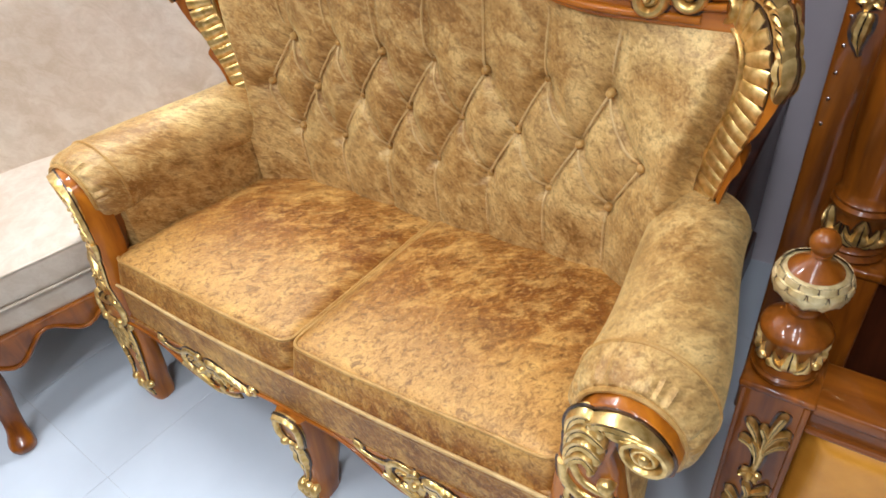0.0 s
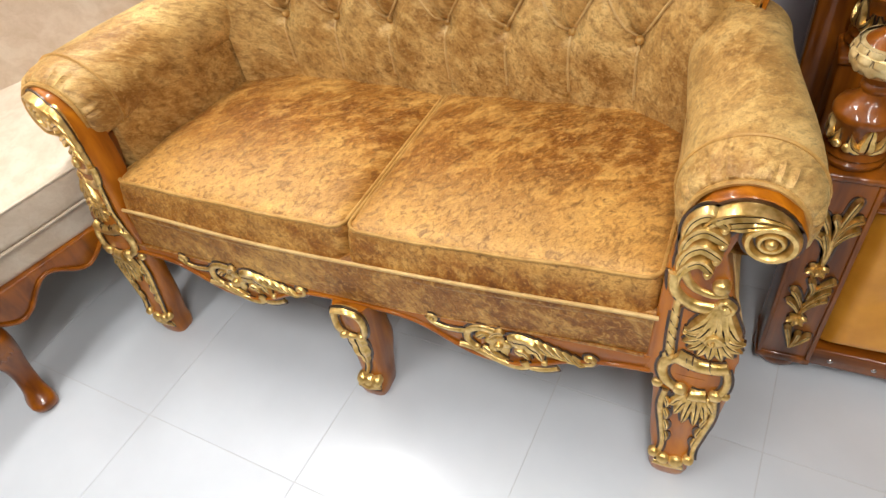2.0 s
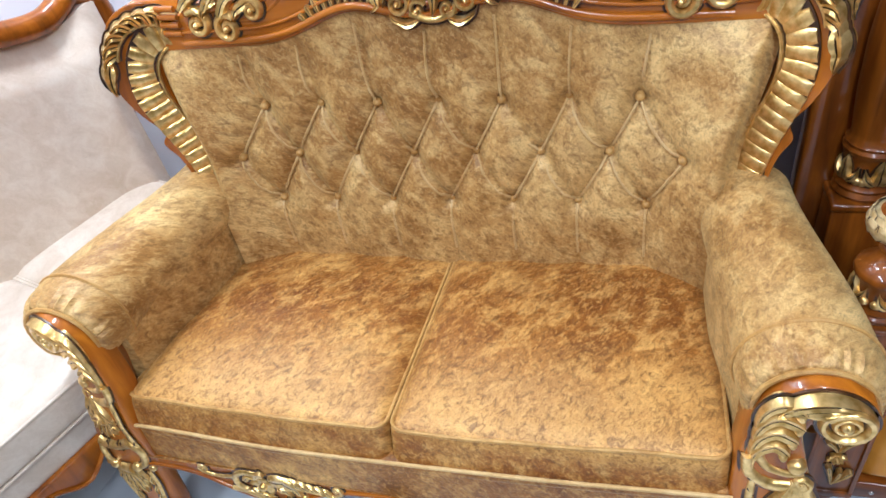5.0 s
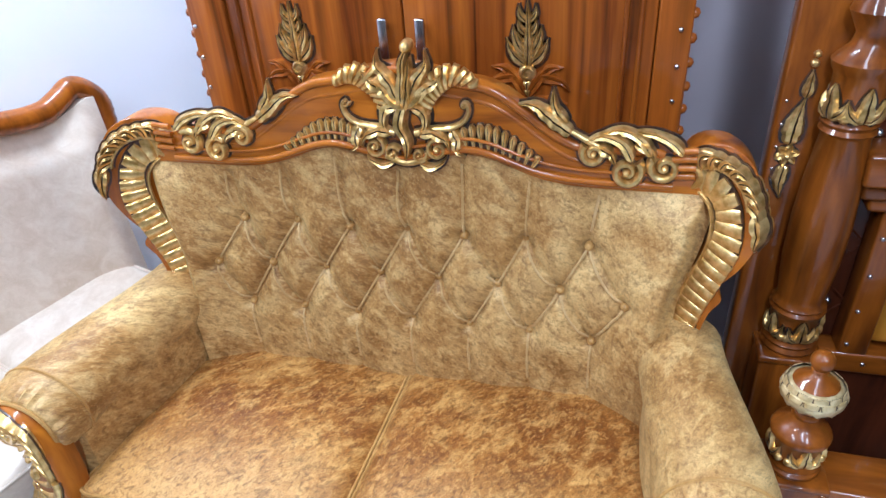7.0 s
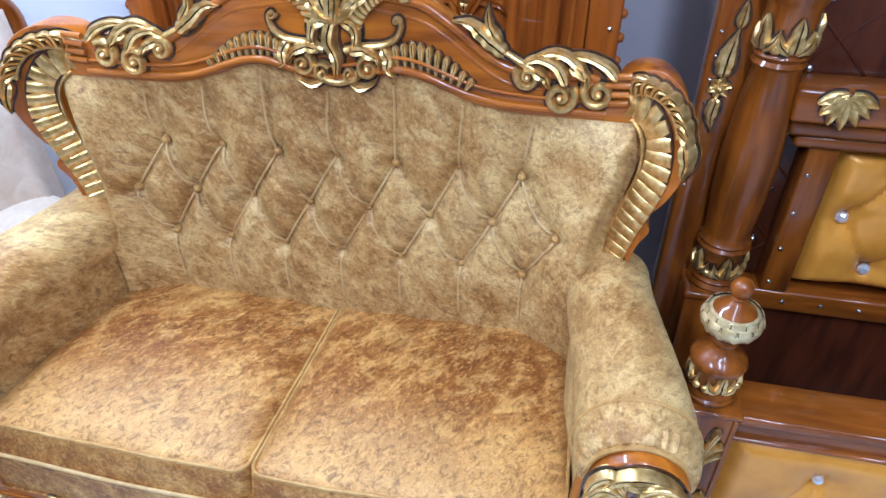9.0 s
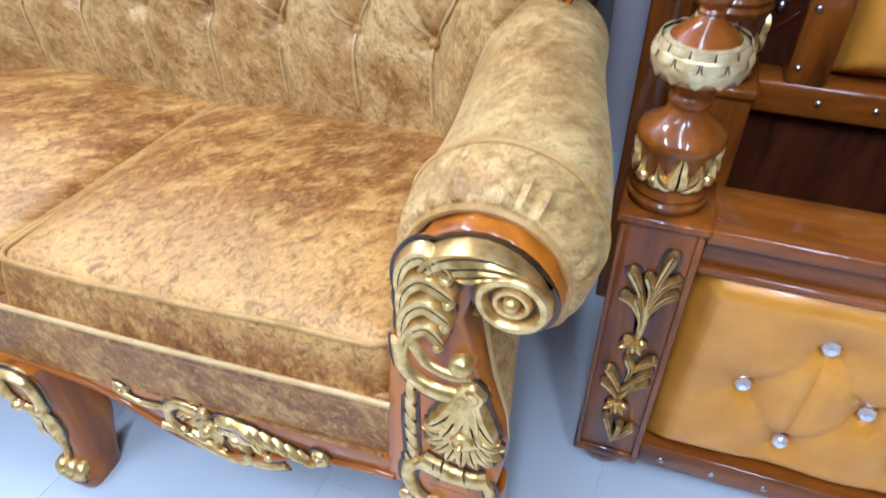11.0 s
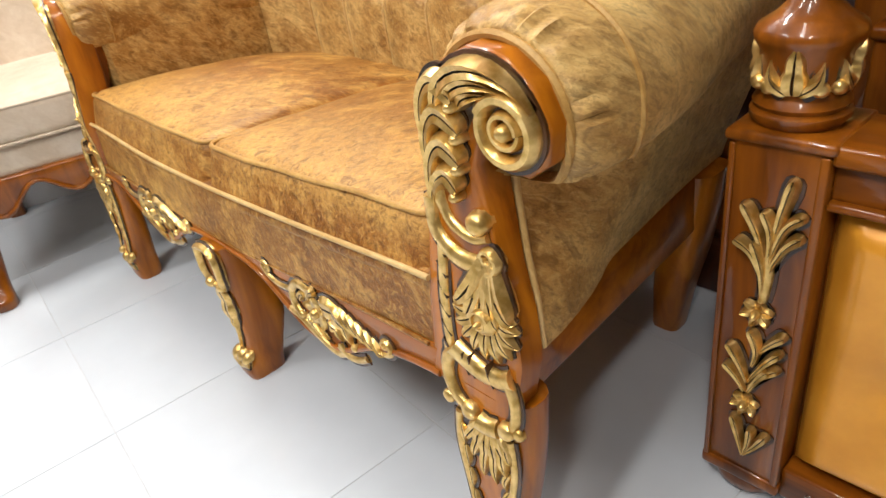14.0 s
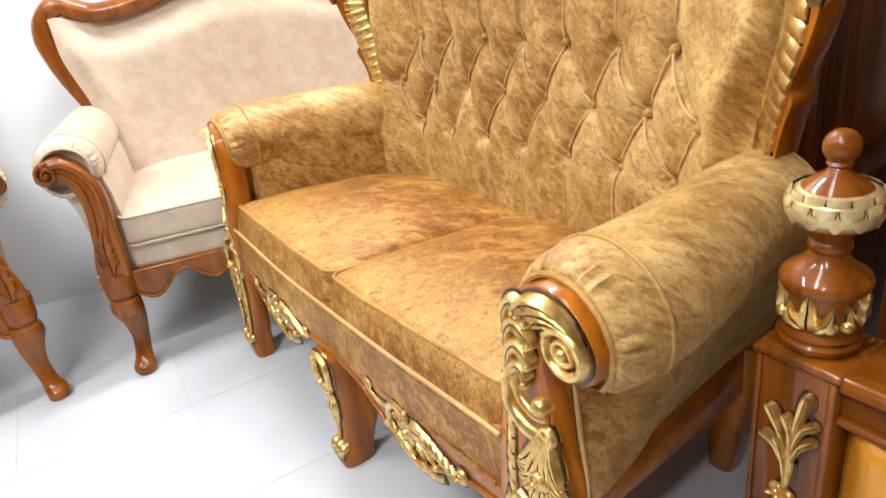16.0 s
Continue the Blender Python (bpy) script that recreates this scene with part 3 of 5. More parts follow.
    for row in BUTTONS:
        for bx, bz in row:
            bm = bmesh.new()
            yb = cloth(bx, bz) + 0.001
            lathe(bm, [(0.003, -0.013), (0.007, -0.011), (0.0095, -0.006), (0.010, 0.0), (0.009, 0.012)], (bx, yb, bz), "y", 14)
            part("button", bm, CORD, b)
    return b


POST = [(0.602, 0.325), (0.608, 0.45), (0.612, 0.55), (0.620, 0.63), (0.636, 0.685), (0.660, 0.723), (0.700, 0.741), (0.742, 0.737), (0.776, 0.713),
        (0.793, 0.676), (0.788, 0.640), (0.765, 0.622), (0.738, 0.624), (0.720, 0.640), (0.704, 0.652), (0.696, 0.62), (0.710, 0.57),
        (0.724, 0.51), (0.744, 0.455), (0.752, 0.40), (0.742, 0.34), (0.734, 0.300), (0.68, 0.295)]
LEG = [(0.0, 0.678, -0.008, 0.036, 0.030), (0.02, 0.679, -0.008, 0.040, 0.034), (0.06, 0.679, -0.008, 0.039, 0.034), (0.12, 0.681, 0.000, 0.050, 0.030),
       (0.20, 0.686, 0.004, 0.060, 0.030), (0.27, 0.688, 0.008, 0.066, 0.030), (0.335, 0.684, 0.014, 0.070, 0.032)]



def post_y(v):
    """Depth of the arm post's and leg's front face."""
    return float(np.interp(v, [0.0, 0.06, 0.12, 0.2, 0.3, 0.45, 0.56, 0.62], [-0.038, -0.042, -0.030, -0.026, -0.020, -0.008, 0.010, 0.012]))


def post_turn(side, u, v):
    """One arm post faces a little outward."""
    return 0.30 * (u - 0.665) * float(smoothstep(0.36, 0.46, v)) if side < 0 else 0.0


def carve_post(side, parent, off):
    """Scroll, acanthus, shell and rings on an arm post and its leg."""
    def spread(u, v):
        if v < 0.385:
            return 0.688 + (u - 0.688) * 1.03
        return u if v > 0.525 else u + 0.003

    c = Carver(lambda u, v, h: Vector((off + side * spread(u, v), post_y(v) + post_turn(side, spread(u, v), v) - h * (0.62 + 0.30 * float(smoothstep(0.40, 0.56, v))), v)), parent, GOLD, GLAZE)
    # volute at the arm's end
    c.stroke(arc(0.747, 0.669, 0.0315, 150, -215, 34), 0.0095, 0.0075, 0.018)
    c.stroke(arc(0.747, 0.669, 0.0160, 0, 359, 26), 0.0050, 0.0055, 0.015, 0)
    c.ball(0.747, 0.669, 0.0095, 0.019)
    # long acanthus ribs sweep over the arch into the volute
    for k, (a0, a1, r0, r1, w) in enumerate(((172, 26, 0.061, 0.060, 0.0125), (160, 48, 0.046, 0.048, 0.0110), (146, 66, 0.032, 0.038, 0.009))):
        c.leaf([(0.716 + 0.010 * t + (r0 + (r1 - r0) * t) * math.cos(radians(a0 + (a1 - a0) * t)), 0.665 + (r0 + (r1 - r0) * t) * math.sin(radians(a0 + (a1 - a0) * t))) for t in np.linspace(0, 1, 12)], w, 0.021 - 0.002 * k, 1, start=0.45)
    # leaves down the stem, on a dark ground
    dark = Carver(c.place, parent, GLAZE, GLAZE)
    dark.stroke(curve2((0.645, 0.560), (0.650, 0.610), (0.660, 0.655), (0.678, 0.692)), 0.024, 0.030, 0.0020, 0)
    for v, w, e in ((0.692, 0.017, 0.690), (0.660, 0.018, 0.692), (0.626, 0.019, 0.688), (0.594, 0.017, 0.680)):
        c.blade(curve2((0.634, v - 0.060), (0.632, v - 0.030), (0.641, v - 0.002), (0.661, v + 0.014), (e, v + 0.000)), w, 0.018)
        c.ball(e - 0.006, v - 0.007, 0.0075, 0.021)
    c.stroke(curve2((0.640, 0.60), (0.642, 0.575), (0.658, 0.55), (0.688, 0.540), (0.710, 0.546)), 0.010, 0.006, 0.013)
    c.ball(0.698, 0.561, 0.0145, 0.020)
    c.stroke(curve2((0.626, 0.575), (0.632, 0.537), (0.660, 0.512), (0.702, 0.510)), 0.010, 0.013, 0.015)
    c.spiral(0.708, 0.522, 0.015, 1.1, -1.6, 1, 0.006, 0.013, False)
    # twisted ribbon at the inner edge
    c.stroke(curve2((0.637, 0.536), (0.636, 0.48), (0.637, 0.42), (0.640, 0.375)), 0.0070, 0.0085, 0.011)
    cut = Carver(c.place, parent, GLAZE, GLAZE)
    for k in range(6):
        v = 0.515 - 0.026 * k
        u = 0.6365 + 0.0004 * k
        cut.stroke([(u - 0.0065, v + 0.010), (u, v), (u + 0.0065, v - 0.010)], 0.0009, 0.0009, 0.0112, 0)
    # shell: flaring leaves over a rose, small petals below
    for du, dv, w in ((-0.048, -0.062, 0.015), (-0.030, -0.076, 0.0145), (-0.006, -0.080, 0.014), (0.020, -0.076, 0.0145), (0.040, -0.062, 0.015)):
        c.leaf(curve2((0.704 + du * 0.08, 0.522), (0.704 + du * 0.35, 0.518 + dv * 0.45), (0.704 + du * 0.8, 0.516 + dv * 0.85), (0.704 + du * 1.05, 0.518 + dv * 0.94)), w, 0.015, 1, start=0.5)
    for k in range(9):
        a = radians(-188 + 196 * k / 8)
        c.leaf(curve2((0.702 + 0.018 * math.cos(a), 0.448 + 0.014 * math.sin(a)), (0.702 + 0.034 * math.cos(a), 0.446 + 0.032 * math.sin(a)), (0.702 + 0.050 * math.cos(a), 0.444 + 0.050 * math.sin(a))), 0.0105, 0.013, 1, start=0.6)
    c.ball(0.702, 0.449, 0.020, 0.020)
    c.spiral(0.702, 0.449, 0.016, 1.2, 0.5, 1, 0.004, 0.026)
    # rolled leaf, open ring, clasp of beads and lower shell on the leg
    c.stroke(curve2((0.650, 0.388), (0.668, 0.380), (0.694, 0.372), (0.722, 0.374), (0.738, 0.382)), 0.015, 0.013, 0.022)
    for u in (0.672, 0.682, 0.710):
        cut.stroke([(u - 0.004, 0.392), (u, 0.378), (u + 0.006, 0.362)], 0.0013, 0.0013, 0.0222, 0)
    c.stroke(curve2((0.658, 0.384), (0.640, 0.368), (0.636, 0.342), (0.645, 0.316), (0.664, 0.300)), 0.0105, 0.0085, 0.019)
    c.stroke(curve2((0.734, 0.376), (0.741, 0.352), (0.741, 0.324), (0.732, 0.304)), 0.0065, 0.0075, 0.017)
    c.ball(0.671, 0.301, 0.0135, 0.022)
    c.stroke([(0.686, 0.294), (0.700, 0.291), (0.716, 0.295)], 0.0135, 0.0135, 0.026)
    c.ball(0.729, 0.303, 0.0125, 0.022)
    for du, dv in ((-0.036, -0.040), (0.036, -0.040), (-0.026, -0.066), (0.026, -0.066), (-0.010, -0.090), (0.010, -0.090)):
        c.leaf(curve2((0.699 + du * 0.35, 0.288), (0.698 + du * 0.75, 0.288 + dv * 0.5), (0.696 + du * 1.05, 0.288 + dv)), 0.0130, 0.015, 2, start=0.6)
    for e, a in ((-1, 0.648), (1, 0.730)):
        c.stroke(curve2((a, 0.285), (a + e * 0.004, 0.235), (a - e * 0.004, 0.175), (a - e * 0.012, 0.115), (a - e * 0.010, 0.085)), 0.0060, 0.0042, 0.010)
        for k in range(4):
            v = 0.250 - 0.038 * k
            c.leaf(curve2((a - e * 0.004 * k, v + 0.016), (a - e * (0.007 + 0.003 * k), v), (a - e * (0.006 + 0.003 * k), v - 0.018)), 0.0065, 0.010, 1, start=0.6)
    for u, v, r in ((0.648, 0.080, 0.011), (0.667, 0.068, 0.013), (0.692, 0.067, 0.0145), (0.713, 0.081, 0.011)):
        c.ball(u, v, r, 0.018)
    c.stroke([(0.650, 0.045), (0.679, 0.040), (0.708, 0.045)], 0.008, 0.008, 0.010)
    c.ball(0.632, 0.300, 0.010, 0.012)
    c.ball(0.744, 0.305, 0.009, 0.012)


def rise(x, y=0.0):
    """The seat's front climbs a little towards the arms."""
    return (0.030 * float(smoothstep(0.0, 0.62, x)) + 0.012 * float(smoothstep(0.0, -0.6, x))) * (1 - 0.75 * float(smoothstep(0.0, 0.5, y)))


def apron_low(x):
    """Lower edge of the front apron."""
    u = np.abs(np.abs(np.asarray(x)) - 0.318)
    return 0.312 - 0.080 * np.exp(-(u / 0.135) ** 2.6) + 0.010 * smoothstep(0.5, 0.62, np.asarray(x))


def carve_apron(cx, parent):
    """A flower between a curling stem, a long lower strand and a rope of leaves that ends in a spiral."""
    c = Carver(lambda u, v, h: Vector((u, -0.0175 - 0.68 * h, v)), parent, GOLD, GLAZE)
    P = lambda *q: curve2(*[(cx + u, v) for u, v in q])
    # stem that curls away from the middle leg
    c.spiral(cx - 0.140, 0.330, 0.012, 1.0, 2.2, -1, 0.0042, 0.009)
    c.stroke(P((-0.150, 0.334), (-0.138, 0.318), (-0.110, 0.309), (-0.078, 0.312), (-0.062, 0.318)), 0.0050, 0.007, 0.010)
    # bracket round the flower
    c.stroke(P((-0.048, 0.270), (-0.066, 0.290), (-0.062, 0.318), (-0.038, 0.336), (-0.006, 0.334)), 0.0068, 0.0100, 0.013)
    c.ball(cx - 0.048, 0.272, 0.0085, 0.014)
    c.blade(P((-0.018, 0.312), (-0.004, 0.332), (0.014, 0.342)), 0.013, 0.014)
    c.leaf(P((-0.046, 0.302), (-0.030, 0.320), (-0.012, 0.322)), 0.009, 0.011, 2)
    c.flower(cx + 0.002, 0.296, 0.031, 5, 0.015)
    # lower strand
    c.stroke(P((-0.085, 0.268), (-0.056, 0.264), (-0.026, 0.249), (0.006, 0.236), (0.038, 0.231), (0.058, 0.242), (0.052, 0.258)), 0.0075, 0.0078, 0.013)
    c.stroke(P((0.048, 0.252), (0.070, 0.240), (0.098, 0.246), (0.122, 0.260)), 0.0078, 0.0060, 0.011)
    c.leaf(P((-0.034, 0.276), (-0.010, 0.260), (0.020, 0.250)), 0.010, 0.011, 2)
    # broad leaf and the rope of small leaves
    c.leaf(P((0.022, 0.318), (0.058, 0.322), (0.082, 0.304), (0.092, 0.276)), 0.023, 0.016, 3, start=0.5)
    c.leaf(P((0.034, 0.290), (0.054, 0.288), (0.068, 0.270)), 0.013, 0.013, 2)
    c.ball(cx + 0.095, 0.270, 0.0075, 0.013)
    for k in range(5):
        u = 0.084 + 0.019 * k
        c.leaf(P((u - 0.012, 0.334 - 0.005 * k), (u + 0.006, 0.318 - 0.005 * k), (u + 0.022, 0.296 + 0.001 * k)), 0.0125 - 0.0012 * k, 0.012, 1, start=0.5)
    c.stroke(P((0.150, 0.302), (0.172, 0.298), (0.188, 0.304), (0.192, 0.318)), 0.006, 0.006, 0.011)
    c.spiral(cx + 0.182, 0.317, 0.012, 1.1, -0.6, 1, 0.0045, 0.012)


def build_loveseat():
    L = thing("loveseat", "brown-gold velvet two-seat sofa with carved, gilded wooden frame on tile floor", "sofa")
    # upholstered seat box under the cushions
    bm = cushion(-0.612, 0.625, -0.003, 0.60, 0.326, 0.436, 0.010, 0.0, 40)
    for v in bm.verts:
        v.co.y -= 0.010 * (0.436 - v.co.z) / 0.11 * float(smoothstep(0.2, 0.0, v.co.y))
        v.co.z += rise(v.co.x, v.co.y) * 1.2
    base = part("seat_base", bm, SEAT_FABRIC, L)
    bm = bmesh.new()
    tube(bm, [(x, -0.0095 - 0.004 * math.sin(math.pi * (x + 0.63) / 0.63) ** 2, 0.436 + 1.15 * rise(x) + 0.003 * math.sin(9 * x)) for x in np.linspace(-0.59, 0.615, 60)], 0.0040, 8)
    part("piping", bm, PIPING, base)
    bm = bmesh.new()
    tube(bm, [(x, -0.0165, 0.330 + 1.2 * rise(x)) for x in np.linspace(-0.60, 0.60, 40)], 0.0032, 6)
    part("piping", bm, SEAT_FABRIC, base)
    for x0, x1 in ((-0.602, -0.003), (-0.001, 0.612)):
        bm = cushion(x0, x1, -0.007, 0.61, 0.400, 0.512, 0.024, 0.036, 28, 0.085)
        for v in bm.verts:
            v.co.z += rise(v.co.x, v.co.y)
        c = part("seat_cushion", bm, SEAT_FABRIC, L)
        bm = bmesh.new()
        tube(bm, [(x, y - 0.004 * math.cos(math.pi * (x - (x0 + x1) / 2) / (x1 - x0)) * (y < 0.05), z + rise(x, y) - 0.085 * (y - 0.008) + 0.0016 * math.sin(31 * x + 3 * x0)) for x, y, z in rim(x0 + 0.004, x1 - 0.004, 0.019, 0.605, 0.506, 0.03)], 0.0042, 8, True)
        part("piping", bm, CORD, c)
    for side in (-1, 1):
        off = 0.0 if side > 0 else 0.022
        arm_roll(side, 0.710, 0.662, 0.107, 0.032, 0.575, FABRIC, CORD, L, 0.84, True, off, -0.05)
        arm_panel(side, 0.782, 0.704, 0.66, 0.392, 0.095, 0.60, FABRIC, L, 0.618, off, -0.035)
        pts = [(off + side * x, z) for x, z in POST]
        bm = bmesh.new()
        plate(bm, pts if side > 0 else pts[::-1], 0.115, 0.0, 0.007)
        for v in bm.verts:
            inner = float(smoothstep(0.668, 0.640, side * (v.co.x - off)) * smoothstep(0.36, 0.44, v.co.z))
            v.co.y = v.co.y * (0.35 + 0.65 * max(0.42 * inner, float(smoothstep(0.60, 0.69, v.co.z)))) + post_y(v.co.z) + post_turn(side, side * (v.co.x - off), v.co.z)
        p = part("arm_post", bm, WOOD, L)
        carve_post(side, p, off)
        bm = bmesh.new()
        loft(bm, [(z, off + side * x, y, w, d) for z, x, y, w, d in smooth_rings(LEG)], 24, 3.2)
        part("leg", bm, WOOD, L)
        # side rail and back leg
        bm = boxes(((off + min(side * 0.63, side * 0.702), 0.06, 0.282), (off + max(side * 0.63, side * 0.702), 0.58, 0.396)), bevel=0.008)
        for v in bm.verts:
            v.co.x -= side * 0.034 * float(smoothstep(0.05, 0.58, v.co.y))
        part("side_rail", bm, WOOD_X, L)
        edge = [(0.748, 0.40), (0.742, 0.45), (0.724, 0.51), (0.710, 0.57), (0.706, 0.61)]
        bm = bmesh.new()
        tube(bm, catmull([(off + side * (x - 0.002), post_y(z) + 0.046, z) for x, z in edge], 6), 0.0045, 8)
        part("piping", bm, PIPING, L)
        bm = bmesh.new()
        loft(bm, [(z, side * x, y, w, d) for z, x, y, w, d in smooth_rings([(0.0, 0.585, 0.605, 0.028, 0.030), (0.12, 0.605, 0.585, 0.034, 0.038), (0.25, 0.635, 0.56, 0.04, 0.045), (0.39, 0.655, 0.55, 0.04, 0.045)])], 20, 4)
        part("back_leg", bm, WOOD, L)
    # apron
    xs = np.linspace(-0.615, 0.615, 90)
    outline = [(x, 0.330 + 1.2 * rise(x)) for x in xs] + [(x, float(apron_low(x))) for x in xs[::-1]]
    bm = bmesh.new()
    plate(bm, outline, 0.030, -0.016, 0.005)
    apron = part("front_apron", bm, WOOD_X, L)
    bm = bmesh.new()
    tube(bm, [(x, -0.017, float(apron_low(x)) + 0.004) for x in xs], 0.0055, 8)
    part("bead_moulding", bm, WOOD_X, apron)
    for cx in (-0.322, 0.322):
        carve_apron(cx, apron)
    # middle leg, an S-shaped bracket
    bm = bmesh.new()
    loft(bm, smooth_rings([(0.0, -0.012, -0.012, 0.032, 0.040), (0.03, -0.012, -0.012, 0.034, 0.044), (0.07, -0.012, 0.004, 0.031, 0.042), (0.13, -0.012, 0.014, 0.034, 0.050),
                           (0.20, -0.012, 0.010, 0.036, 0.046), (0.26, -0.012, 0.004, 0.040, 0.048), (0.318, -0.012, 0.002, 0.044, 0.044)]), 24, 4.5)
    mid = part("middle_leg", bm, WOOD, L)
    surf = lambda v: np.interp(v, [0, 0.03, 0.07, 0.13, 0.20, 0.26, 0.318], [-0.052, -0.056, -0.038, -0.036, -0.036, -0.044, -0.042])
    c = Carver(lambda u, v, h: Vector((u - 0.012, float(surf(v)) - h, v)), mid, GOLD, GLAZE)
    c.stroke(curve2((-0.030, 0.312), (-0.034, 0.28), (-0.030, 0.245), (-0.012, 0.228), (0.012, 0.228)), 0.008, 0.007, 0.014)
    c.stroke(curve2((-0.034, 0.310), (0.0, 0.318), (0.030, 0.306), (0.036, 0.27), (0.026, 0.238), (0.008, 0.226)), 0.007, 0.007, 0.014)
    c.ball(-0.022, 0.232, 0.012, 0.018)
    c.ball(0.020, 0.234, 0.011, 0.016)
    c.leaf(curve2((0.0, 0.225), (0.0, 0.19), (0.006, 0.15), (0.012, 0.125)), 0.026, 0.012, 3, start=0.6)
    c.stroke(curve2((0.008, 0.135), (0.004, 0.105), (-0.006, 0.075)), 0.005, 0.004, 0.010)
    for u in (-0.020, 0.0, 0.020):
        c.ball(u, 0.058, 0.013, 0.016)
    c.stroke([(-0.028, 0.045), (0.0, 0.038), (0.028, 0.045)], 0.008, 0.008, 0.010)
    build_backrest(L)
    build_back_frame(L)
    return L


EAR = [(0.686, 0.668), (0.664, 0.690), (0.668, 0.74), (0.684, 0.82), (0.706, 0.90), (0.722, 0.965), (0.716, 1.03), (0.690, 1.068), (0.655, 1.082), (0.62, 1.085)]


def ear_x(x, z):
    q = x - 0.012 - 0.030 * float(smoothstep(1.0, 0.74, z))
    return 0.632 + (q - 0.640) * 0.70


def ear_y(q, z):
    """The ears turn towards the seat: their outer edge stands further forward."""
    return 0.540 + 0.09 * (z - 0.66) - 0.85 * (q - 0.632)


def frame_y(z):
    return 0.528 + 0.11 * (z - 0.66)


def build_back_frame(L):
    # ears: boards at both sides
    for side in (-1, 1):
        mid = even(curve2(*EAR), 95)
        outer = curve2((0.590, 1.075), (0.598, 1.118), (0.640, 1.150), (0.70, 1.160), (0.755, 1.135), (0.786, 1.07), (0.790, 1.0), (0.765, 0.925), (0.737, 0.87), (0.752, 0.842), (0.735, 0.80), (0.722, 0.74), (0.716, 0.690), (0.700, 0.655))
        inner = curve2((0.655, 0.668), (0.638, 0.70), (0.642, 0.76), (0.660, 0.86), (0.678, 0.95), (0.676, 1.01), (0.650, 1.045), (0.60, 1.055))
        EX = BX - 0.002 if side > 0 else BX + 0.004
        pts = [(EX + side * ear_x(x, z), z) for x, z in inner + outer]
        bm = bmesh.new()
        plate(bm, pts if side > 0 else pts[::-1], 0.07, 0.0, 0.006)
        for v in bm.verts:
            v.co.y += ear_y(side * (v.co.x - EX), v.co.z)
        ear = part("back_ear", bm, WOOD, L)
        c = Carver(lambda u, v, h: Vector((EX + side * (ear_x(u, v) - 0.6 * h), ear_y(ear_x(u, v), v) - 0.8 * h, v)), ear, GOLD, GLAZE, 0.001)
        # fluted band
        n = len(mid) - 1
        outer_ = c.begin("glazed_ground")
        c.flat(mid, lambda t: 0.034)
        c.end(outer_)
        for k in range(19):
            a = mid[min(n, int(n * (k + 0.5) / 19))]
            d = Vector(mid[min(n, int(n * (k + 0.5) / 19) + 1)]) - Vector(mid[max(0, int(n * (k + 0.5) / 19) - 1)])
            s = Vector((-d.y, d.x)).normalized()
            w = 0.040 * (0.72 + 0.28 * math.sin(math.pi * min(1, 0.25 + k / 19)))
            q0, q1 = Vector(a) - s * w, Vector(a) + s * w
            c.flute(q0, q1, 0.0166, 0.0075)
        c.stroke(curve2((0.655, 0.672), (0.640, 0.70), (0.645, 0.76), (0.662, 0.86), (0.681, 0.95), (0.679, 1.015), (0.650, 1.05), (0.60, 1.062)), 0.0045, 0.0045, 0.012, 0)
        # acanthus hood over the shoulder
        for k in range(10):
            a = 6 + 17 * k
            r0, r1 = 0.078, 0.110
            cx, cz = 0.683, 1.045
            c.leaf(curve2((cx + r0 * math.cos(radians(a + 16)), cz + r0 * 0.86 * math.sin(radians(a + 16))),
                          (cx + 0.104 * math.cos(radians(a + 4)), cz + 0.104 * 0.9 * math.sin(radians(a + 4))),
                          (cx + r1 * math.cos(radians(a - 18)), cz + r1 * 0.86 * math.sin(radians(a - 18)))), 0.0125, 0.020, 1)
        c.leaf(curve2((0.780, 1.06), (0.792, 1.02), (0.790, 0.985)), 0.020, 0.022, 2)
        c.stroke(arc(0.683, 1.045, 0.078, 10, 168, 18, 0.9), 0.006, 0.006, 0.014)
        c.stroke(arc(0.655, 1.092, 0.046, 150, 60, 10), 0.010, 0.008, 0.018)
        c.spiral(0.620, 1.086, 0.034, 1.4, 1.6, 1, 0.0105, 0.020)
        c.leaf(curve2((0.700, 0.66), (0.678, 0.662), (0.664, 0.69), (0.672, 0.73)), 0.013, 0.016, 2)
        c.leaf(curve2((0.690, 0.66), (0.702, 0.70), (0.708, 0.76)), 0.013, 0.016, 3)
    # crest rail
    def crest_top(x):
        u = abs(x - BX)
        return 1.138 + 0.112 * float(smoothstep(0.40, 0.17, u)) + 0.035 * math.exp(-(u / 0.12) ** 2) - 0.035 * float(smoothstep(0.52, 0.62, u))

    xs = np.linspace(BX - 0.63, BX + 0.63, 120)
    low = [(x, float(back_top(x)) - 0.006) for x in xs]
    high = [(x, crest_top(x)) for x in xs[::-1]]
    bm = bmesh.new()
    plate(bm, low + high, 0.065, 0.004, 0.006)
    for v in bm.verts:
        v.co.y += frame_y(v.co.z)
    crest = part("crest_rail", bm, WOOD_X, L)
    for off, r in ((0.0, 0.010), (-0.030, 0.006)):
        bm = bmesh.new()
        tube(bm, [(x, frame_y(crest_top(x)) + 0.004, crest_top(x) - 0.006 + off) for x in xs[8:-8]], r, 8)
        part("moulding", bm, WOOD_X, crest)
    for off, r in ((0.010, 0.008), (0.034, 0.004)):
        bm = bmesh.new()
        tube(bm, [(x, frame_y(1.07) + 0.002, float(back_top(x)) + off) for x in xs[6:-6]], r, 8)
        part("moulding", bm, WOOD_X, crest)
    c = Carver(lambda u, v, h: Vector((BX + 0.018 + u, frame_y(v) + 0.002 - h, v)), crest, GOLD, GLAZE)
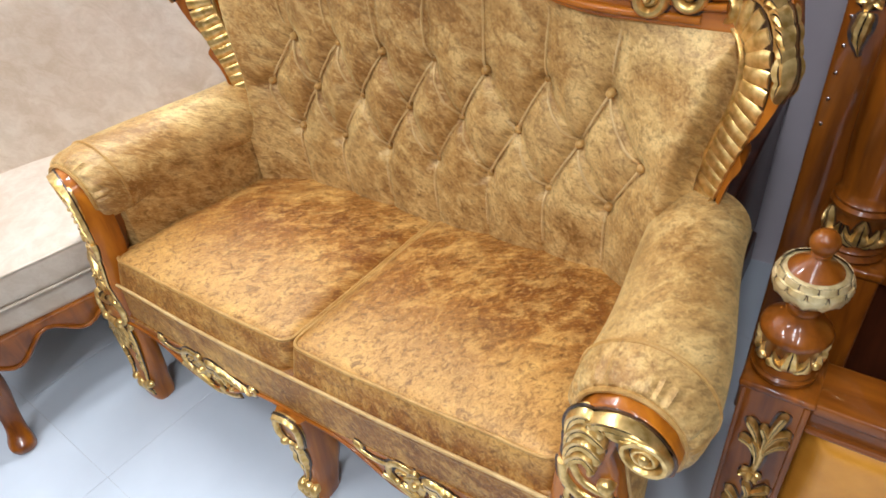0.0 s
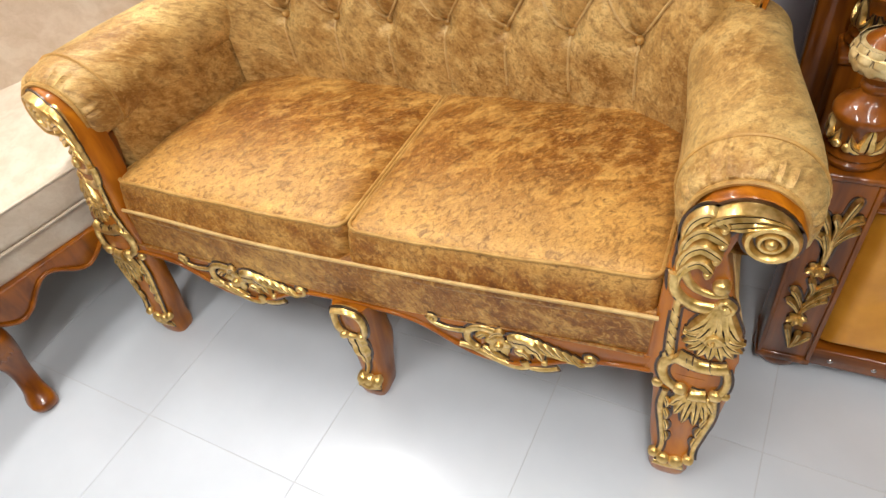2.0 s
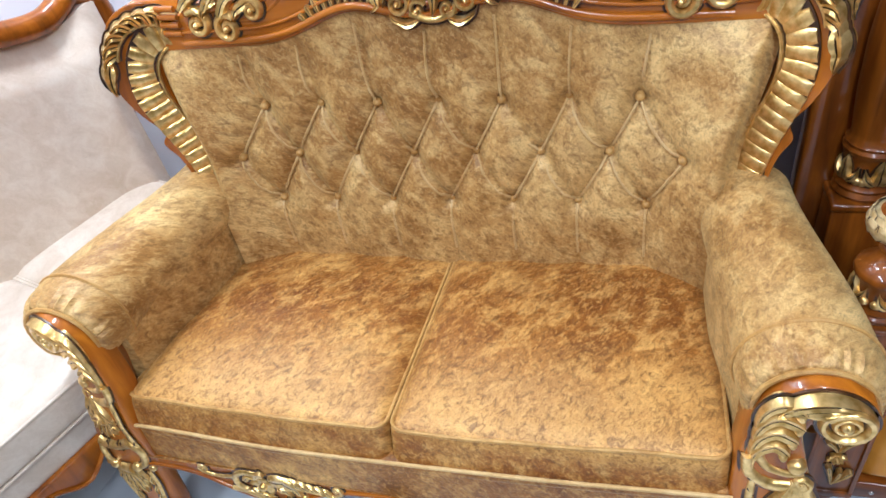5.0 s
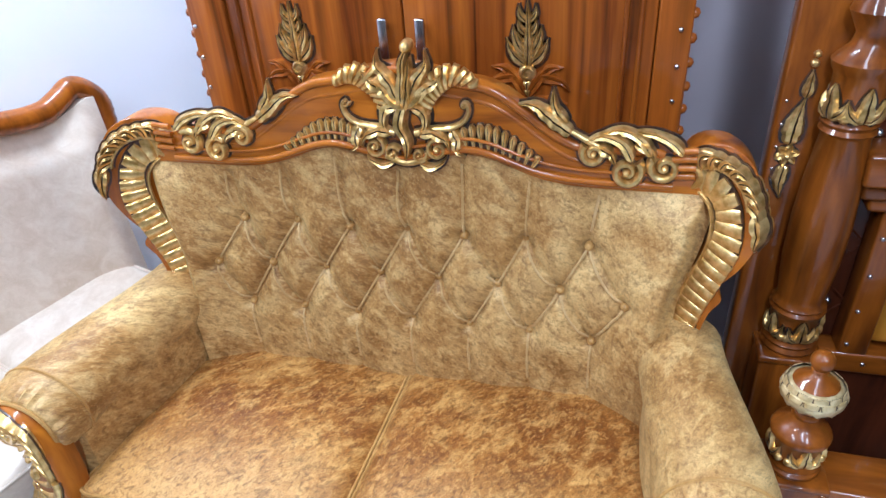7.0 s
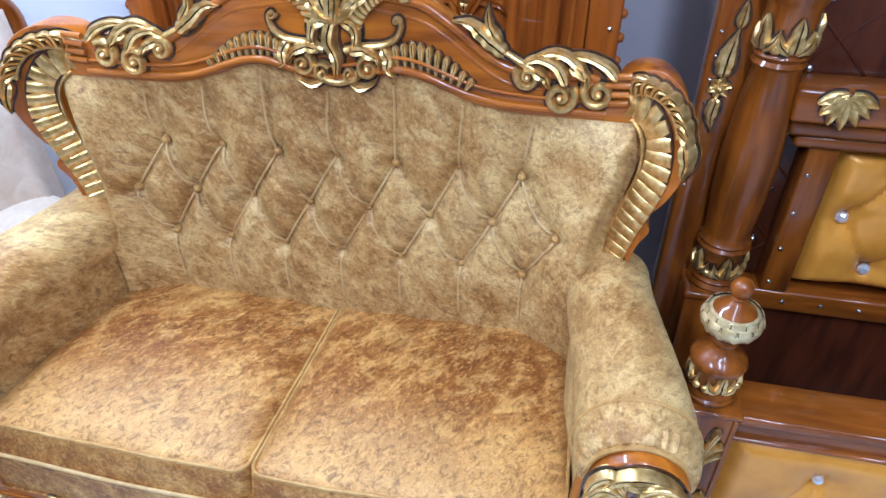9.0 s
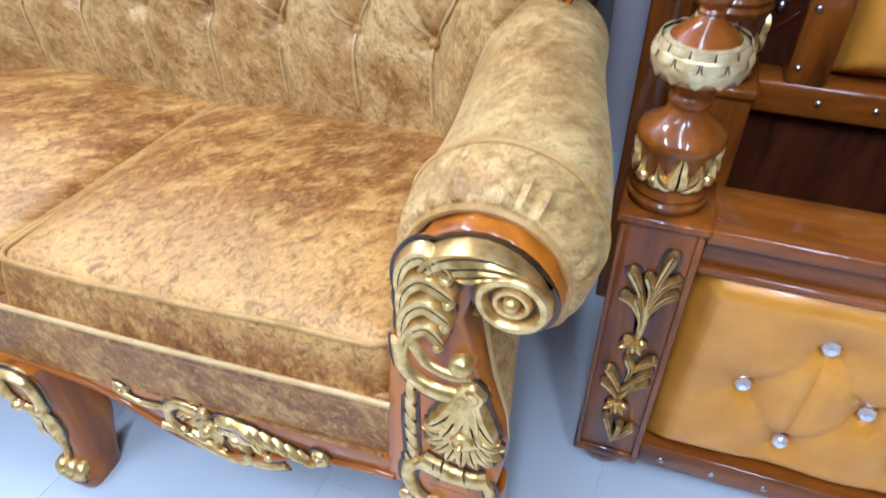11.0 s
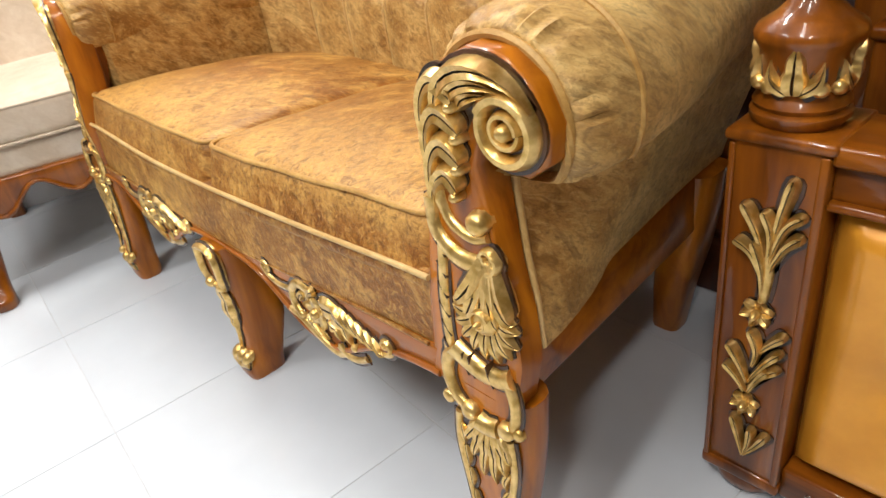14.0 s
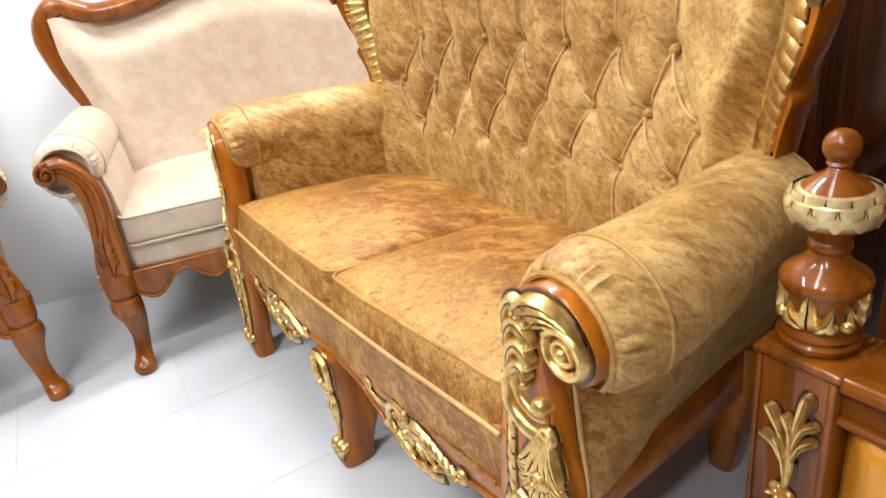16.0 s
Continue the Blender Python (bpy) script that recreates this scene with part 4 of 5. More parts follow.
    # centre: vase, plume and wings
    c.leaf(curve2((-0.004, 1.20), (0.0, 1.25), (0.004, 1.30), (0.018, 1.33)), 0.015, 0.026, 2, start=0.6)
    c.leaf(curve2((0.004, 1.20), (0.014, 1.26), (0.020, 1.31)), 0.012, 0.030, 3, start=0.6)
    c.ball(0.012, 1.328, 0.013, 0.026)
    c.stroke(curve2((-0.036, 1.232), (-0.016, 1.212), (0.016, 1.212), (0.040, 1.236)), 0.011, 0.011, 0.026)
    c.leaf(curve2((0.0, 1.215), (-0.010, 1.17), (0.006, 1.13), (0.0, 1.09)), 0.017, 0.024, 2, start=0.7)
    for sd in (-1, 1):
        f = lambda *q: curve2(*[(sd * a, b) for a, b in q])
        c.leaf(f((0.012, 1.22), (0.030, 1.262), (0.052, 1.292), (0.050, 1.322)), 0.018, 0.022, 4)
        c.leaf(f((0.022, 1.215), (0.048, 1.245), (0.075, 1.262), (0.090, 1.288)), 0.018, 0.020, 3)
        c.leaf(f((0.016, 1.205), (0.040, 1.20), (0.046, 1.17), (0.026, 1.14)), 0.016, 0.018, 2)
        # ribbed wing
        wing = f((0.042, 1.195), (0.052, 1.235), (0.078, 1.262), (0.108, 1.272), (0.138, 1.262), (0.152, 1.250))
        wing = even(wing, 44)
        m = len(wing) - 1
        for k in range(11):
            i = int(m * (k + 0.5) / 11)
            d = (Vector(wing[min(i + 1, m)]) - Vector(wing[max(i - 1, 0)])).normalized()
            q = Vector((-d.y, d.x)) * 0.020 * math.sin(math.pi * (0.16 + 0.76 * (k + 0.5) / 11)) + d * 0.006
            c.flute(Vector(wing[i]) - q * 1.2, Vector(wing[i]) + q * 1.2, 0.0088, 0.017)
        # long C-scroll with a curled end
        c.stroke(f((0.022, 1.150), (0.060, 1.160), (0.100, 1.165), (0.128, 1.180), (0.138, 1.205), (0.128, 1.216)), 0.009, 0.005, 0.015)
        c.spiral(sd * 0.130, 1.212, 0.009, 1.0, 0, sd, 0.004, 0.015)
        c.leaf(f((0.10, 1.160), (0.112, 1.140), (0.112, 1.118), (0.130, 1.104)), 0.017, 0.016, 3)
        c.spiral(sd * 0.070, 1.118, 0.024, 1.4, 1.2, sd, 0.007, 0.018)
        c.leaf(f((0.030, 1.150), (0.060, 1.154), (0.090, 1.140), (0.100, 1.112)), 0.016, 0.020, 3)
        c.spiral(sd * 0.030, 1.105, 0.018, 1.2, 0.5, -sd, 0.006, 0.018)
        c.leaf(f((0.030, 1.085), (0.055, 1.078), (0.080, 1.090), (0.090, 1.105)), 0.009, 0.016, 2)
        # gadrooned edge over each hump
        for k in range(11):
            u = 0.112 + 0.0165 * k
            h = 0.010 + 0.017 * math.sin(math.pi * (0.18 + 0.78 * k / 10))
            v = float(back_top(BX + u)) + 0.014 + h
            lean = 0.012 * (k / 10 - 0.4)
            c.blade([(sd * (u - lean * (1 - 2 * t)), v + h * (2 * t - 1)) for t in np.linspace(0, 1, 8)], 0.0112, 0.012)
        # leaf on the crest's shoulder and scroll cluster by the ear
        c.leaf(f((0.345, 1.165), (0.31, 1.190), (0.275, 1.218), (0.240, 1.222)), 0.019, 0.018, 5, start=0.4)
        c.leaf(f((0.335, 1.185), (0.312, 1.216), (0.308, 1.255)), 0.014, 0.016, 2, start=0.4)
        c.stroke(f((0.40, 1.140), (0.37, 1.155), (0.335, 1.175), (0.300, 1.200)), 0.009, 0.004, 0.012)
        c.spiral(sd * 0.392, 1.126, 0.024, 1.4, 2.4, sd, 0.0095, 0.018)
        c.spiral(sd * 0.458, 1.092, 0.030, 1.5, 0.8, -sd, 0.0105, 0.020)
        c.spiral(sd * 0.530, 1.104, 0.030, 1.4, 2.2, sd, 0.0105, 0.018)
        c.blade(f((0.380, 1.150), (0.410, 1.162), (0.446, 1.150), (0.466, 1.120)), 0.019, 0.022)
        c.blade(f((0.400, 1.162), (0.440, 1.176), (0.480, 1.160), (0.500, 1.132)), 0.017, 0.022)
        c.leaf(f((0.400, 1.140), (0.425, 1.128), (0.436, 1.106)), 0.014, 0.020, 2, start=0.5)
        c.blade(f((0.440, 1.166), (0.490, 1.172), (0.535, 1.158), (0.560, 1.136)), 0.016, 0.019)
        c.leaf(f((0.470, 1.150), (0.500, 1.140), (0.512, 1.112)), 0.013, 0.020, 2, start=0.5)
    c.stroke(curve2((-0.046, 1.100), (-0.020, 1.088), (0.0, 1.085), (0.020, 1.088), (0.046, 1.100)), 0.009, 0.009, 0.016)
    # mouldings between crest and ears
    for side in (-1, 1):
        bm = bmesh.new()
        for k in range(4):
            tube(bm, [(BX + side * 0.56, frame_y(1.1) - 0.002, 1.085 + 0.018 * k), (BX + side * 0.605, frame_y(1.1) - 0.002, 1.088 + 0.018 * k)], 0.007, 8)
        part("reeding", bm, WOOD_X, crest)


LOVESEAT = build_loveseat()


# ---- the cream settee and its armchair ----
def cabriole(side, x, y=0.0, top=0.34):
    """A curved leg with a carved knee and a turned-out foot."""
    rings = [(0.0, x + side * 0.004, y - 0.030, 0.030, 0.036), (0.025, x + side * 0.006, y - 0.034, 0.033, 0.040), (0.055, x, y - 0.016, 0.026, 0.030), (0.11, x - side * 0.006, y + 0.004, 0.026, 0.028),
             (0.17, x - side * 0.006, y + 0.004, 0.036, 0.034), (0.215, x, y - 0.002, 0.046, 0.042), (0.245, x, y - 0.004, 0.044, 0.042), (0.255, x, y, 0.036, 0.036), (0.275, x, y - 0.002, 0.044, 0.042), (top, x, y + 0.004, 0.050, 0.044)]
    bm = bmesh.new()
    loft(bm, smooth_rings(rings), 22, 2.6)
    return bm


def build_settee(name, label, category, half, seats, m, arms=(-1, 1)):
    S = thing(name, label, category, m)
    hw = half - 0.055
    part("seat_base", cushion(-hw, hw, 0.012, 0.60, 0.320, 0.412, 0.02, 0.0, 12), CREAM, S)
    w = 2 * hw / seats
    for k in range(seats):
        x0, x1 = -hw + w * k + 0.002, -hw + w * (k + 1) - 0.002
        c = part("seat_cushion", cushion(x0, x1, 0.0, 0.60, 0.405, 0.505, 0.024, 0.022, 16), CREAM, S)
        for z in (0.498, 0.408):
            bm = bmesh.new()
            tube(bm, rim(x0 + 0.002, x1 - 0.002, -0.002, 0.60, z), 0.0045, 8, True)
            part("piping", bm, CREAM, c)
    xs = np.linspace(-half, half, 60)
    low = lambda x: 0.262 + 0.03 * math.cos(6 * math.pi * x / half) - 0.012 * math.cos(2 * math.pi * x / half)
    bm = bmesh.new()
    plate(bm, [(x, 0.330) for x in xs] + [(x, low(x)) for x in xs[::-1]], 0.04, -0.006, 0.006)
    apron = part("front_apron", bm, CREAM_WOOD, S)
    bm = bmesh.new()
    tube(bm, [(x, -0.007, low(x) + 0.005) for x in xs], 0.006, 8)
    part("bead_moulding", bm, CREAM_WOOD, apron)
    for side in arms:
        a = half - 0.035
        arm_roll(side, half + 0.026, 0.668, 0.092, -0.01, 0.58, CREAM, CREAM, S, 0.95)
        rows = []
        for z in np.linspace(0.325, 0.690, 16):
            uo = float(np.interp(z, (0.33, 0.45, 0.55, 0.62, 0.69), (0.028, 0.030, 0.044, 0.070, 0.076)))
            ui = float(np.interp(z, (0.33, 0.48, 0.58, 0.64, 0.69), (-0.072, -0.070, -0.064, -0.052, -0.036)))
            rows.append([(side * (half + uo), y, z) for y in np.linspace(0.028, 0.62, 14)] + [(side * (half + ui), y, z) for y in np.linspace(0.62, 0.028, 14)])
        bm = bmesh.new()
        vs = grid_faces(bm, rows, False, True)
        bm.faces.new(vs[0])
        bm.faces.new(vs[-1])
        part("side_panel", bm, CREAM, S)
        post = curve2((-0.046, 0.325), (-0.052, 0.40), (-0.050, 0.48), (-0.034, 0.56), (-0.004, 0.63), (0.036, 0.688), (0.076, 0.716), (0.114, 0.712), (0.142, 0.690), (0.148, 0.662), (0.128, 0.643),
                      (0.104, 0.646), (0.088, 0.652), (0.068, 0.630), (0.042, 0.580), (0.024, 0.52), (0.022, 0.45), (0.034, 0.40), (0.040, 0.36), (0.036, 0.325), n=3)
        back_in = lambda v: 0.046 * float(smoothstep(0.45, 0.67, v))
        pts = [(side * (half + x - back_in(z)), z) for x, z in post]
        bm = bmesh.new()
        plate(bm, pts if side > 0 else pts[::-1], 0.034, -0.034, 0.008)
        p = part("arm_post", bm, CREAM_WOOD, S)
        c = Carver(lambda u, v, h: Vector((side * (half + u - back_in(v)), -0.033 - h, v)), p, CREAM_WOOD, CREAM_WOOD)
        c.spiral(0.112, 0.678, 0.029, 1.6, 1.2, -1, 0.008, 0.014)
        c.stroke(curve2((0.100, 0.702), (0.062, 0.694), (0.022, 0.650), (-0.008, 0.585), (-0.022, 0.51), (-0.020, 0.45)), 0.012, 0.007, 0.012)
        c.stroke(curve2((0.086, 0.672), (0.050, 0.640), (0.022, 0.58), (0.006, 0.52), (0.004, 0.46)), 0.008, 0.005, 0.010)
        c.leaf(curve2((-0.004, 0.40), (-0.008, 0.45), (-0.020, 0.50)), 0.028, 0.014, 4)
        c.leaf(curve2((-0.002, 0.42), (-0.004, 0.38), (-0.004, 0.335)), 0.032, 0.014, 3)
        leg = part("leg", cabriole(side, side * half), CREAM_WOOD, S)
        c = Carver(lambda u, v, h: Vector((side * (half + u), -0.040 + 0.3 * max(0, 0.2 - v) - h, v)), leg, CREAM_WOOD, CREAM_WOOD)
        c.fan(0.0, 0.25, 0.070, 5, 0.9, -math.pi / 2, 0.011, 0.004)
        part("side_rail", boxes(((min(side * (a - 0.02), side * (a + 0.036)), 0.04, 0.27), (max(side * (a - 0.02), side * (a + 0.036)), 0.62, 0.335)), bevel=0.006), CREAM_WOOD, S)
        bm = bmesh.new()
        loft(bm, [(0.0, side * half, 0.665, 0.026, 0.026), (0.15, side * half, 0.64, 0.03, 0.03), (0.33, side * half, 0.61, 0.034, 0.034)], 16, 4)
        part("back_leg", bm, CREAM_WOOD, S)
    # back: padded panel in a wooden frame
    hb = half + 0.085

    def top(x):
        u = abs(x) / hb
        return 1.035 + 0.05 * math.exp(-((u - 0.90) / 0.12) ** 2) + 0.10 * math.exp(-(u / 0.42) ** 2) - 0.06 * float(smoothstep(0.93, 1.0, u))

    nx, nz = 70, 34
    rows = []
    for j in range(nz):
        t = j / (nz - 1)
        row = []
        for i in range(nx):
            s = 2 * i / (nx - 1) - 1
            z = 0.42 + t * (top(s * (hb - 0.05)) - 0.035 - 0.42)
            x = s * (hb - 0.042 - 0.05 * float(smoothstep(0.95, 0.72, z)))
            d = min(1 - abs(s), 1.0) * hb
            y = 0.565 + 0.05 * t - 0.045 * float(smoothstep(0, 0.09, d)) * float(smoothstep(0, 0.12, (1 - t) * 0.6)) + 0.010 * math.exp(-(x / 0.006) ** 2) - 0.05 * float(smoothstep(0.7, 1.0, abs(s)))
            row.append((x, y, z))
        rows.append(row)
    bm = bmesh.new()
    vs = grid_faces(bm, rows)
    loop = vs[0] + [r[-1] for r in vs[1:]] + vs[-1][-2::-1] + [r[0] for r in vs[-2:0:-1]]
    back = [bm.verts.new((v.co.x, 0.655, v.co.z)) for v in loop]
    for i in range(len(loop)):
        bm.faces.new((loop[i], loop[(i + 1) % len(loop)], back[(i + 1) % len(loop)], back[i]))
    bm.faces.new(back)
    part("backrest", bm, CREAM, S)
    path = [(-(hb - 0.10), 0.715)] + [(-(hb - 0.075), 0.77), (-(hb - 0.03), 0.88), (-hb + 0.006, 0.985)]
    path += [(x, top(x)) for x in np.linspace(-hb + 0.025, hb - 0.025, 26)]
    path += [(hb - 0.006, 0.985), (hb - 0.03, 0.88), (hb - 0.075, 0.77), (hb - 0.10, 0.715)]
    line = curve2(*path, n=4)
    bm = bmesh.new()
    tube(bm, [(x, 0.585 + 0.05 * (z - 0.7), z) for x, z in line], lambda t: 0.034, 14)
    rail = part("crest_rail", bm, CREAM_WOOD, S)
    c = Carver(lambda u, v, h: Vector((u, 0.580 - h, v)), rail, CREAM_WOOD, CREAM_WOOD)
    for k in range(-3, 4):
        c.leaf(curve2((0.0, 1.14), (0.03 * k, 1.18), (0.055 * k, 1.20 - 0.008 * k * k)), 0.020, 0.022, 3)
    return S


TURN = 16.0
SU, SN = Vector((math.sin(radians(TURN)), math.cos(radians(TURN)))), Vector((math.cos(radians(TURN)), -math.sin(radians(TURN))))
SO = Vector((-0.835, -0.335)) + SU * 0.57 - SN * 0.045
SET_M = pose(SO.x, SO.y, 0, 0, 0, 90 - TURN)
build_settee("cream_settee", "cream velvet two-seat settee with polished brown carved wooden frame", "sofa", 0.57, 2, SET_M, (-1,))
build_settee("cream_armchair", "cream velvet armchair with polished brown carved legs and arm posts", "armchair", 0.30, 1,
             SET_M @ pose(-0.57 - 0.285, -0.01, 0, 0, 0, 24) @ pose(-0.30, 0, 0))


# ---- the wardrobe behind the loveseat ----
def stud(parent, x, y, z, r=0.006, mat=None):
    bm = bmesh.new()
    lathe(bm, [(r * 0.25, -r * 0.8), (r * 0.7, -r * 0.62), (r, -r * 0.15), (r, 0.002)], (x, y, z), "y", 12)
    return part("stud", bm, mat or STUD, parent)


def gold_sprig(parent, cx, cz, place):
    """A tall pointed leaf over a rose, with curling branches beneath."""
    c = Carver(place, parent, GOLD, GLAZE)
    c.leaf(curve2((cx, cz + 0.012), (cx + 0.002, cz + 0.07), (cx, cz + 0.155)), 0.012, 0.014, 3, start=0.7)
    for k in range(4):
        for s in (-1, 1):
            zz = cz + 0.03 + 0.027 * k
            c.leaf(curve2((cx + s * 0.003, zz), (cx + s * 0.016, zz + 0.016), (cx + s * (0.024 - 0.002 * k), zz + 0.038)), 0.0085, 0.010, 1)
    for s in (-1, 1):
        c.leaf(curve2((cx + s * 0.006, cz + 0.02), (cx + s * 0.032, cz + 0.045), (cx + s * 0.045, cz + 0.078)), 0.015, 0.010, 2)
        c.leaf(curve2((cx + s * 0.004, cz + 0.035), (cx + s * 0.026, cz + 0.075), (cx + s * 0.030, cz + 0.105)), 0.013, 0.010, 2)
    c.ball(cx, cz, 0.020, 0.012)
    c.spiral(cx, cz, 0.015, 1.3, 0.4, 1, 0.004, 0.018, False)
    c.leaf(curve2((cx, cz - 0.015), (cx, cz - 0.035), (cx + 0.004, cz - 0.055)), 0.014, 0.010, 2)
    w = Carver(place, parent, WARD_WOOD, WARD_WOOD)
    for s in (-1, 1):
        w.leaf(curve2((cx + s * 0.004, cz - 0.05), (cx + s * 0.03, cz - 0.012), (cx + s * 0.075, cz - 0.018), (cx + s * 0.095, cz - 0.04)), 0.016, 0.012, 3)
        w.leaf(curve2((cx + s * 0.02, cz - 0.02), (cx + s * 0.05, cz + 0.01), (cx + s * 0.08, cz + 0.015)), 0.013, 0.012, 3)
        w.stroke(curve2((cx, cz - 0.06), (cx + s * 0.05, cz - 0.055), (cx + s * 0.09, cz - 0.07)), 0.006, 0.004, 0.010)


def build_wardrobe():
    Wd = thing("wardrobe", "tall reddish brown wooden wardrobe with gilded leaf carvings, doors shut", "wardrobe")
    y = 0.770
    part("body", boxes(((-0.53, y + 0.022, 0.09), (0.606, 1.34, 2.15))), WARD_WOOD, Wd)
    part("plinth", boxes(((-0.56, y - 0.028, 0.0), (0.685, 1.345, 0.125)), ((-0.545, y - 0.015, 0.125), (0.668, 1.342, 0.148)), bevel=0.008), DARK_SHADED_WOOD, Wd)
    for x0, x1, hx in ((-0.435, -0.002, -0.040), (0.002, 0.540, 0.046)):
        d = part("door", boxes(((x0, y, 0.12), (x1, y + 0.022, 2.10)), bevel=0.003), WARD_WOOD, Wd)
        for k in (0.03, 0.06):
            e = x0 + k if x0 < -0.1 else x1 - k
            bm = bmesh.new()
            tube(bm, [(e, y - 0.001, 0.16), (e, y - 0.001, 2.06)], 0.006, 8)
            part("bead", bm, WARD_WOOD, d)
        bm = bmesh.new()
        box(bm, (hx - 0.011, y - 0.034, 1.23), (hx + 0.011, y - 0.022, 1.345), 0.004)
        box(bm, (hx - 0.005, y - 0.024, 1.25), (hx + 0.005, y, 1.262), 0.001)
        box(bm, (hx - 0.005, y - 0.024, 1.315), (hx + 0.005, y, 1.327), 0.001)
        part("handle", bm, STEEL, d, "brushed steel bar handle")
        gold_sprig(d, -0.270 if x0 < -0.1 else 0.278, 1.222, front_of(y))
    for side, x0, x1 in ((-1, -0.535, -0.437), (1, 0.542, 0.610)):
        p = part("pilaster", boxes(((x0, y - 0.010, 0.11), (x1, y + 0.022, 2.12)), bevel=0.005), WARD_WOOD, Wd)
        for k in range(14):
            stud(p, x0 + 0.012 if side < 0 else x1 - 0.022, y - 0.010, 1.02 + 0.075 * k)
        for k in range(22):
            bm = bmesh.new()
            lathe(bm, [(0.004, -0.012), (0.010, -0.008), (0.012, 0.0)], (x0 if side < 0 else x1, y + 0.004, 1.0 + 0.05 * k), "y", 8)
            part("bead", bm, WARD_WOOD, p)
        c = Carver(front_of(y - 0.010), p, DARK_SHADED_WOOD, DARK_SHADED_WOOD)
        xm = (x0 + x1) / 2
        for k in range(6):
            for s in (-1, 1):
                zz = 0.23 + 0.035 * k
                c.leaf(curve2((xm, zz), (xm + s * 0.012, zz + 0.022), (xm + s * 0.022, zz + 0.048)), 0.010, 0.012, 1)
    # wardrobe wood in deep shade, the shade put into its dark colour
    foot = part("base_pilaster", boxes(((0.608, y - 0.020, 0.148), (0.676, 1.34, 0.600)), ((0.606, y - 0.026, 0.59), (0.682, 1.34, 0.625)), bevel=0.005), DARK_SHADED_WOOD, Wd)
    c = Carver(front_of(y - 0.020), foot, DARK_SHADED_WOOD, DARK_SHADED_WOOD)
    for k in range(7):
        for e in (-1, 1):
            zz = 0.175 + 0.026 * k
            c.leaf(curve2((0.642, zz), (0.642 + e * 0.012, zz + 0.016), (0.642 + e * 0.022, zz + 0.040)), 0.0085, 0.012, 1)
    c.leaf([(0.642, 0.335), (0.642, 0.355), (0.642, 0.385)], 0.010, 0.012, 1)
    stud(foot, 0.656, y - 0.020, 0.438)
    part("cornice", boxes(((-0.55, y - 0.03, 2.12), (0.67, 1.345, 2.20)), bevel=0.012), WARD_WOOD, Wd)


build_wardrobe()


# ---- the bed: footboard standing before its headboard ----
def pad(x0, x1, z0, z1, y, depth, buttons, mat):
    """A padded panel with button dents and pleats."""
    nx, nz = int((x1 - x0) / 0.009), int((z1 - z0) / 0.009)
    xs, zs = np.linspace(x0, x1, nx)[None, :], np.linspace(z0, z1, nz)[:, None]
    d = np.minimum(np.minimum(xs - x0, x1 - xs), np.minimum(zs - z0, z1 - zs))
    h = depth * smoothstep(0, 0.045, d) ** 0.6
    for bx, bz in buttons:
        r = np.hypot(xs - bx, zs - bz)
        h = h - depth * 0.75 * np.exp(-(r / 0.040) ** 1.3)
        for qx, qz in buttons:
            L = math.hypot(qx - bx, qz - bz)
            if 0 < L < 0.24 and qz > bz:
                f = np.clip(((xs - bx) * (qx - bx) + (zs - bz) * (qz - bz)) / L ** 2, 0, 1)
                e = np.hypot(xs - bx - f * (qx - bx), zs - bz - f * (qz - bz))
                h = h - depth * 0.22 * np.exp(-(e / 0.007) ** 2)
        for a in (0.4, 1.3, 2.2, 3.5, 4.4, 5.4):
            e = np.abs(-(xs - bx) * math.sin(a) + (zs - bz) * math.cos(a))
            along = (xs - bx) * math.cos(a) + (zs - bz) * math.sin(a)
            h = h - depth * 0.13 * np.exp(-(e / 0.006) ** 2) * np.exp(-np.abs(along) / 0.035) * (along > 0)
    bm = bmesh.new()
    vs = grid_faces(bm, [[(float(xs[0, i]), y - float(h[j, i]), float(zs[j, 0])) for i in range(nx)] for j in range(nz)])
    loop = vs[0] + [r[-1] for r in vs[1:]] + vs[-1][-2::-1] + [r[0] for r in vs[-2:0:-1]]
    back = [bm.verts.new((v.co.x, y + 0.012, v.co.z)) for v in loop]
    for i in range(len(loop)):
        bm.faces.new((loop[i], loop[(i + 1) % len(loop)], back[(i + 1) % len(loop)], back[i]))
    bm.faces.new(back)
    return bm


def crystal(parent, x, y, z, r=0.013):
    bm = bmesh.new()
    lathe(bm, [(r * 0.45, -0.010), (r * 0.8, -0.007), (r, -0.001), (r * 0.9, 0.006)], (x, y, z), "y", 9)
    return part("crystal_button", bm, CRYSTAL, parent, "faceted clear crystal button", smooth=False)


def collar(parent, cx, cy, z, r, n=5, size=1.0):
    """Gilt palmettes round a turned post."""
    for k in range(n):
        a0 = 2 * math.pi * k / n - math.pi / 2 + 0.15
        place = lambda u, v, h: Vector((cx + (r + h) * math.cos(a0 + u / r), cy + (r + h) * math.sin(a0 + u / r), z + v))
        c = Carver(place, parent, GOLD, GLAZE)
        c.leaf(curve2((0, -0.018 * size), (0, 0.01 * size), (0, 0.038 * size)), 0.015 * size, 0.010, 2, start=0.6)
        for s in (-1, 1):
            c.leaf(curve2((s * 0.006 * size, -0.018 * size), (s * 0.020 * size, -0.004), (s * 0.026 * size, 0.018 * size)), 0.009 * size, 0.009, 1)
            c.ball(s * 0.026 * size, -0.012 * size, 0.009 * size, 0.010)


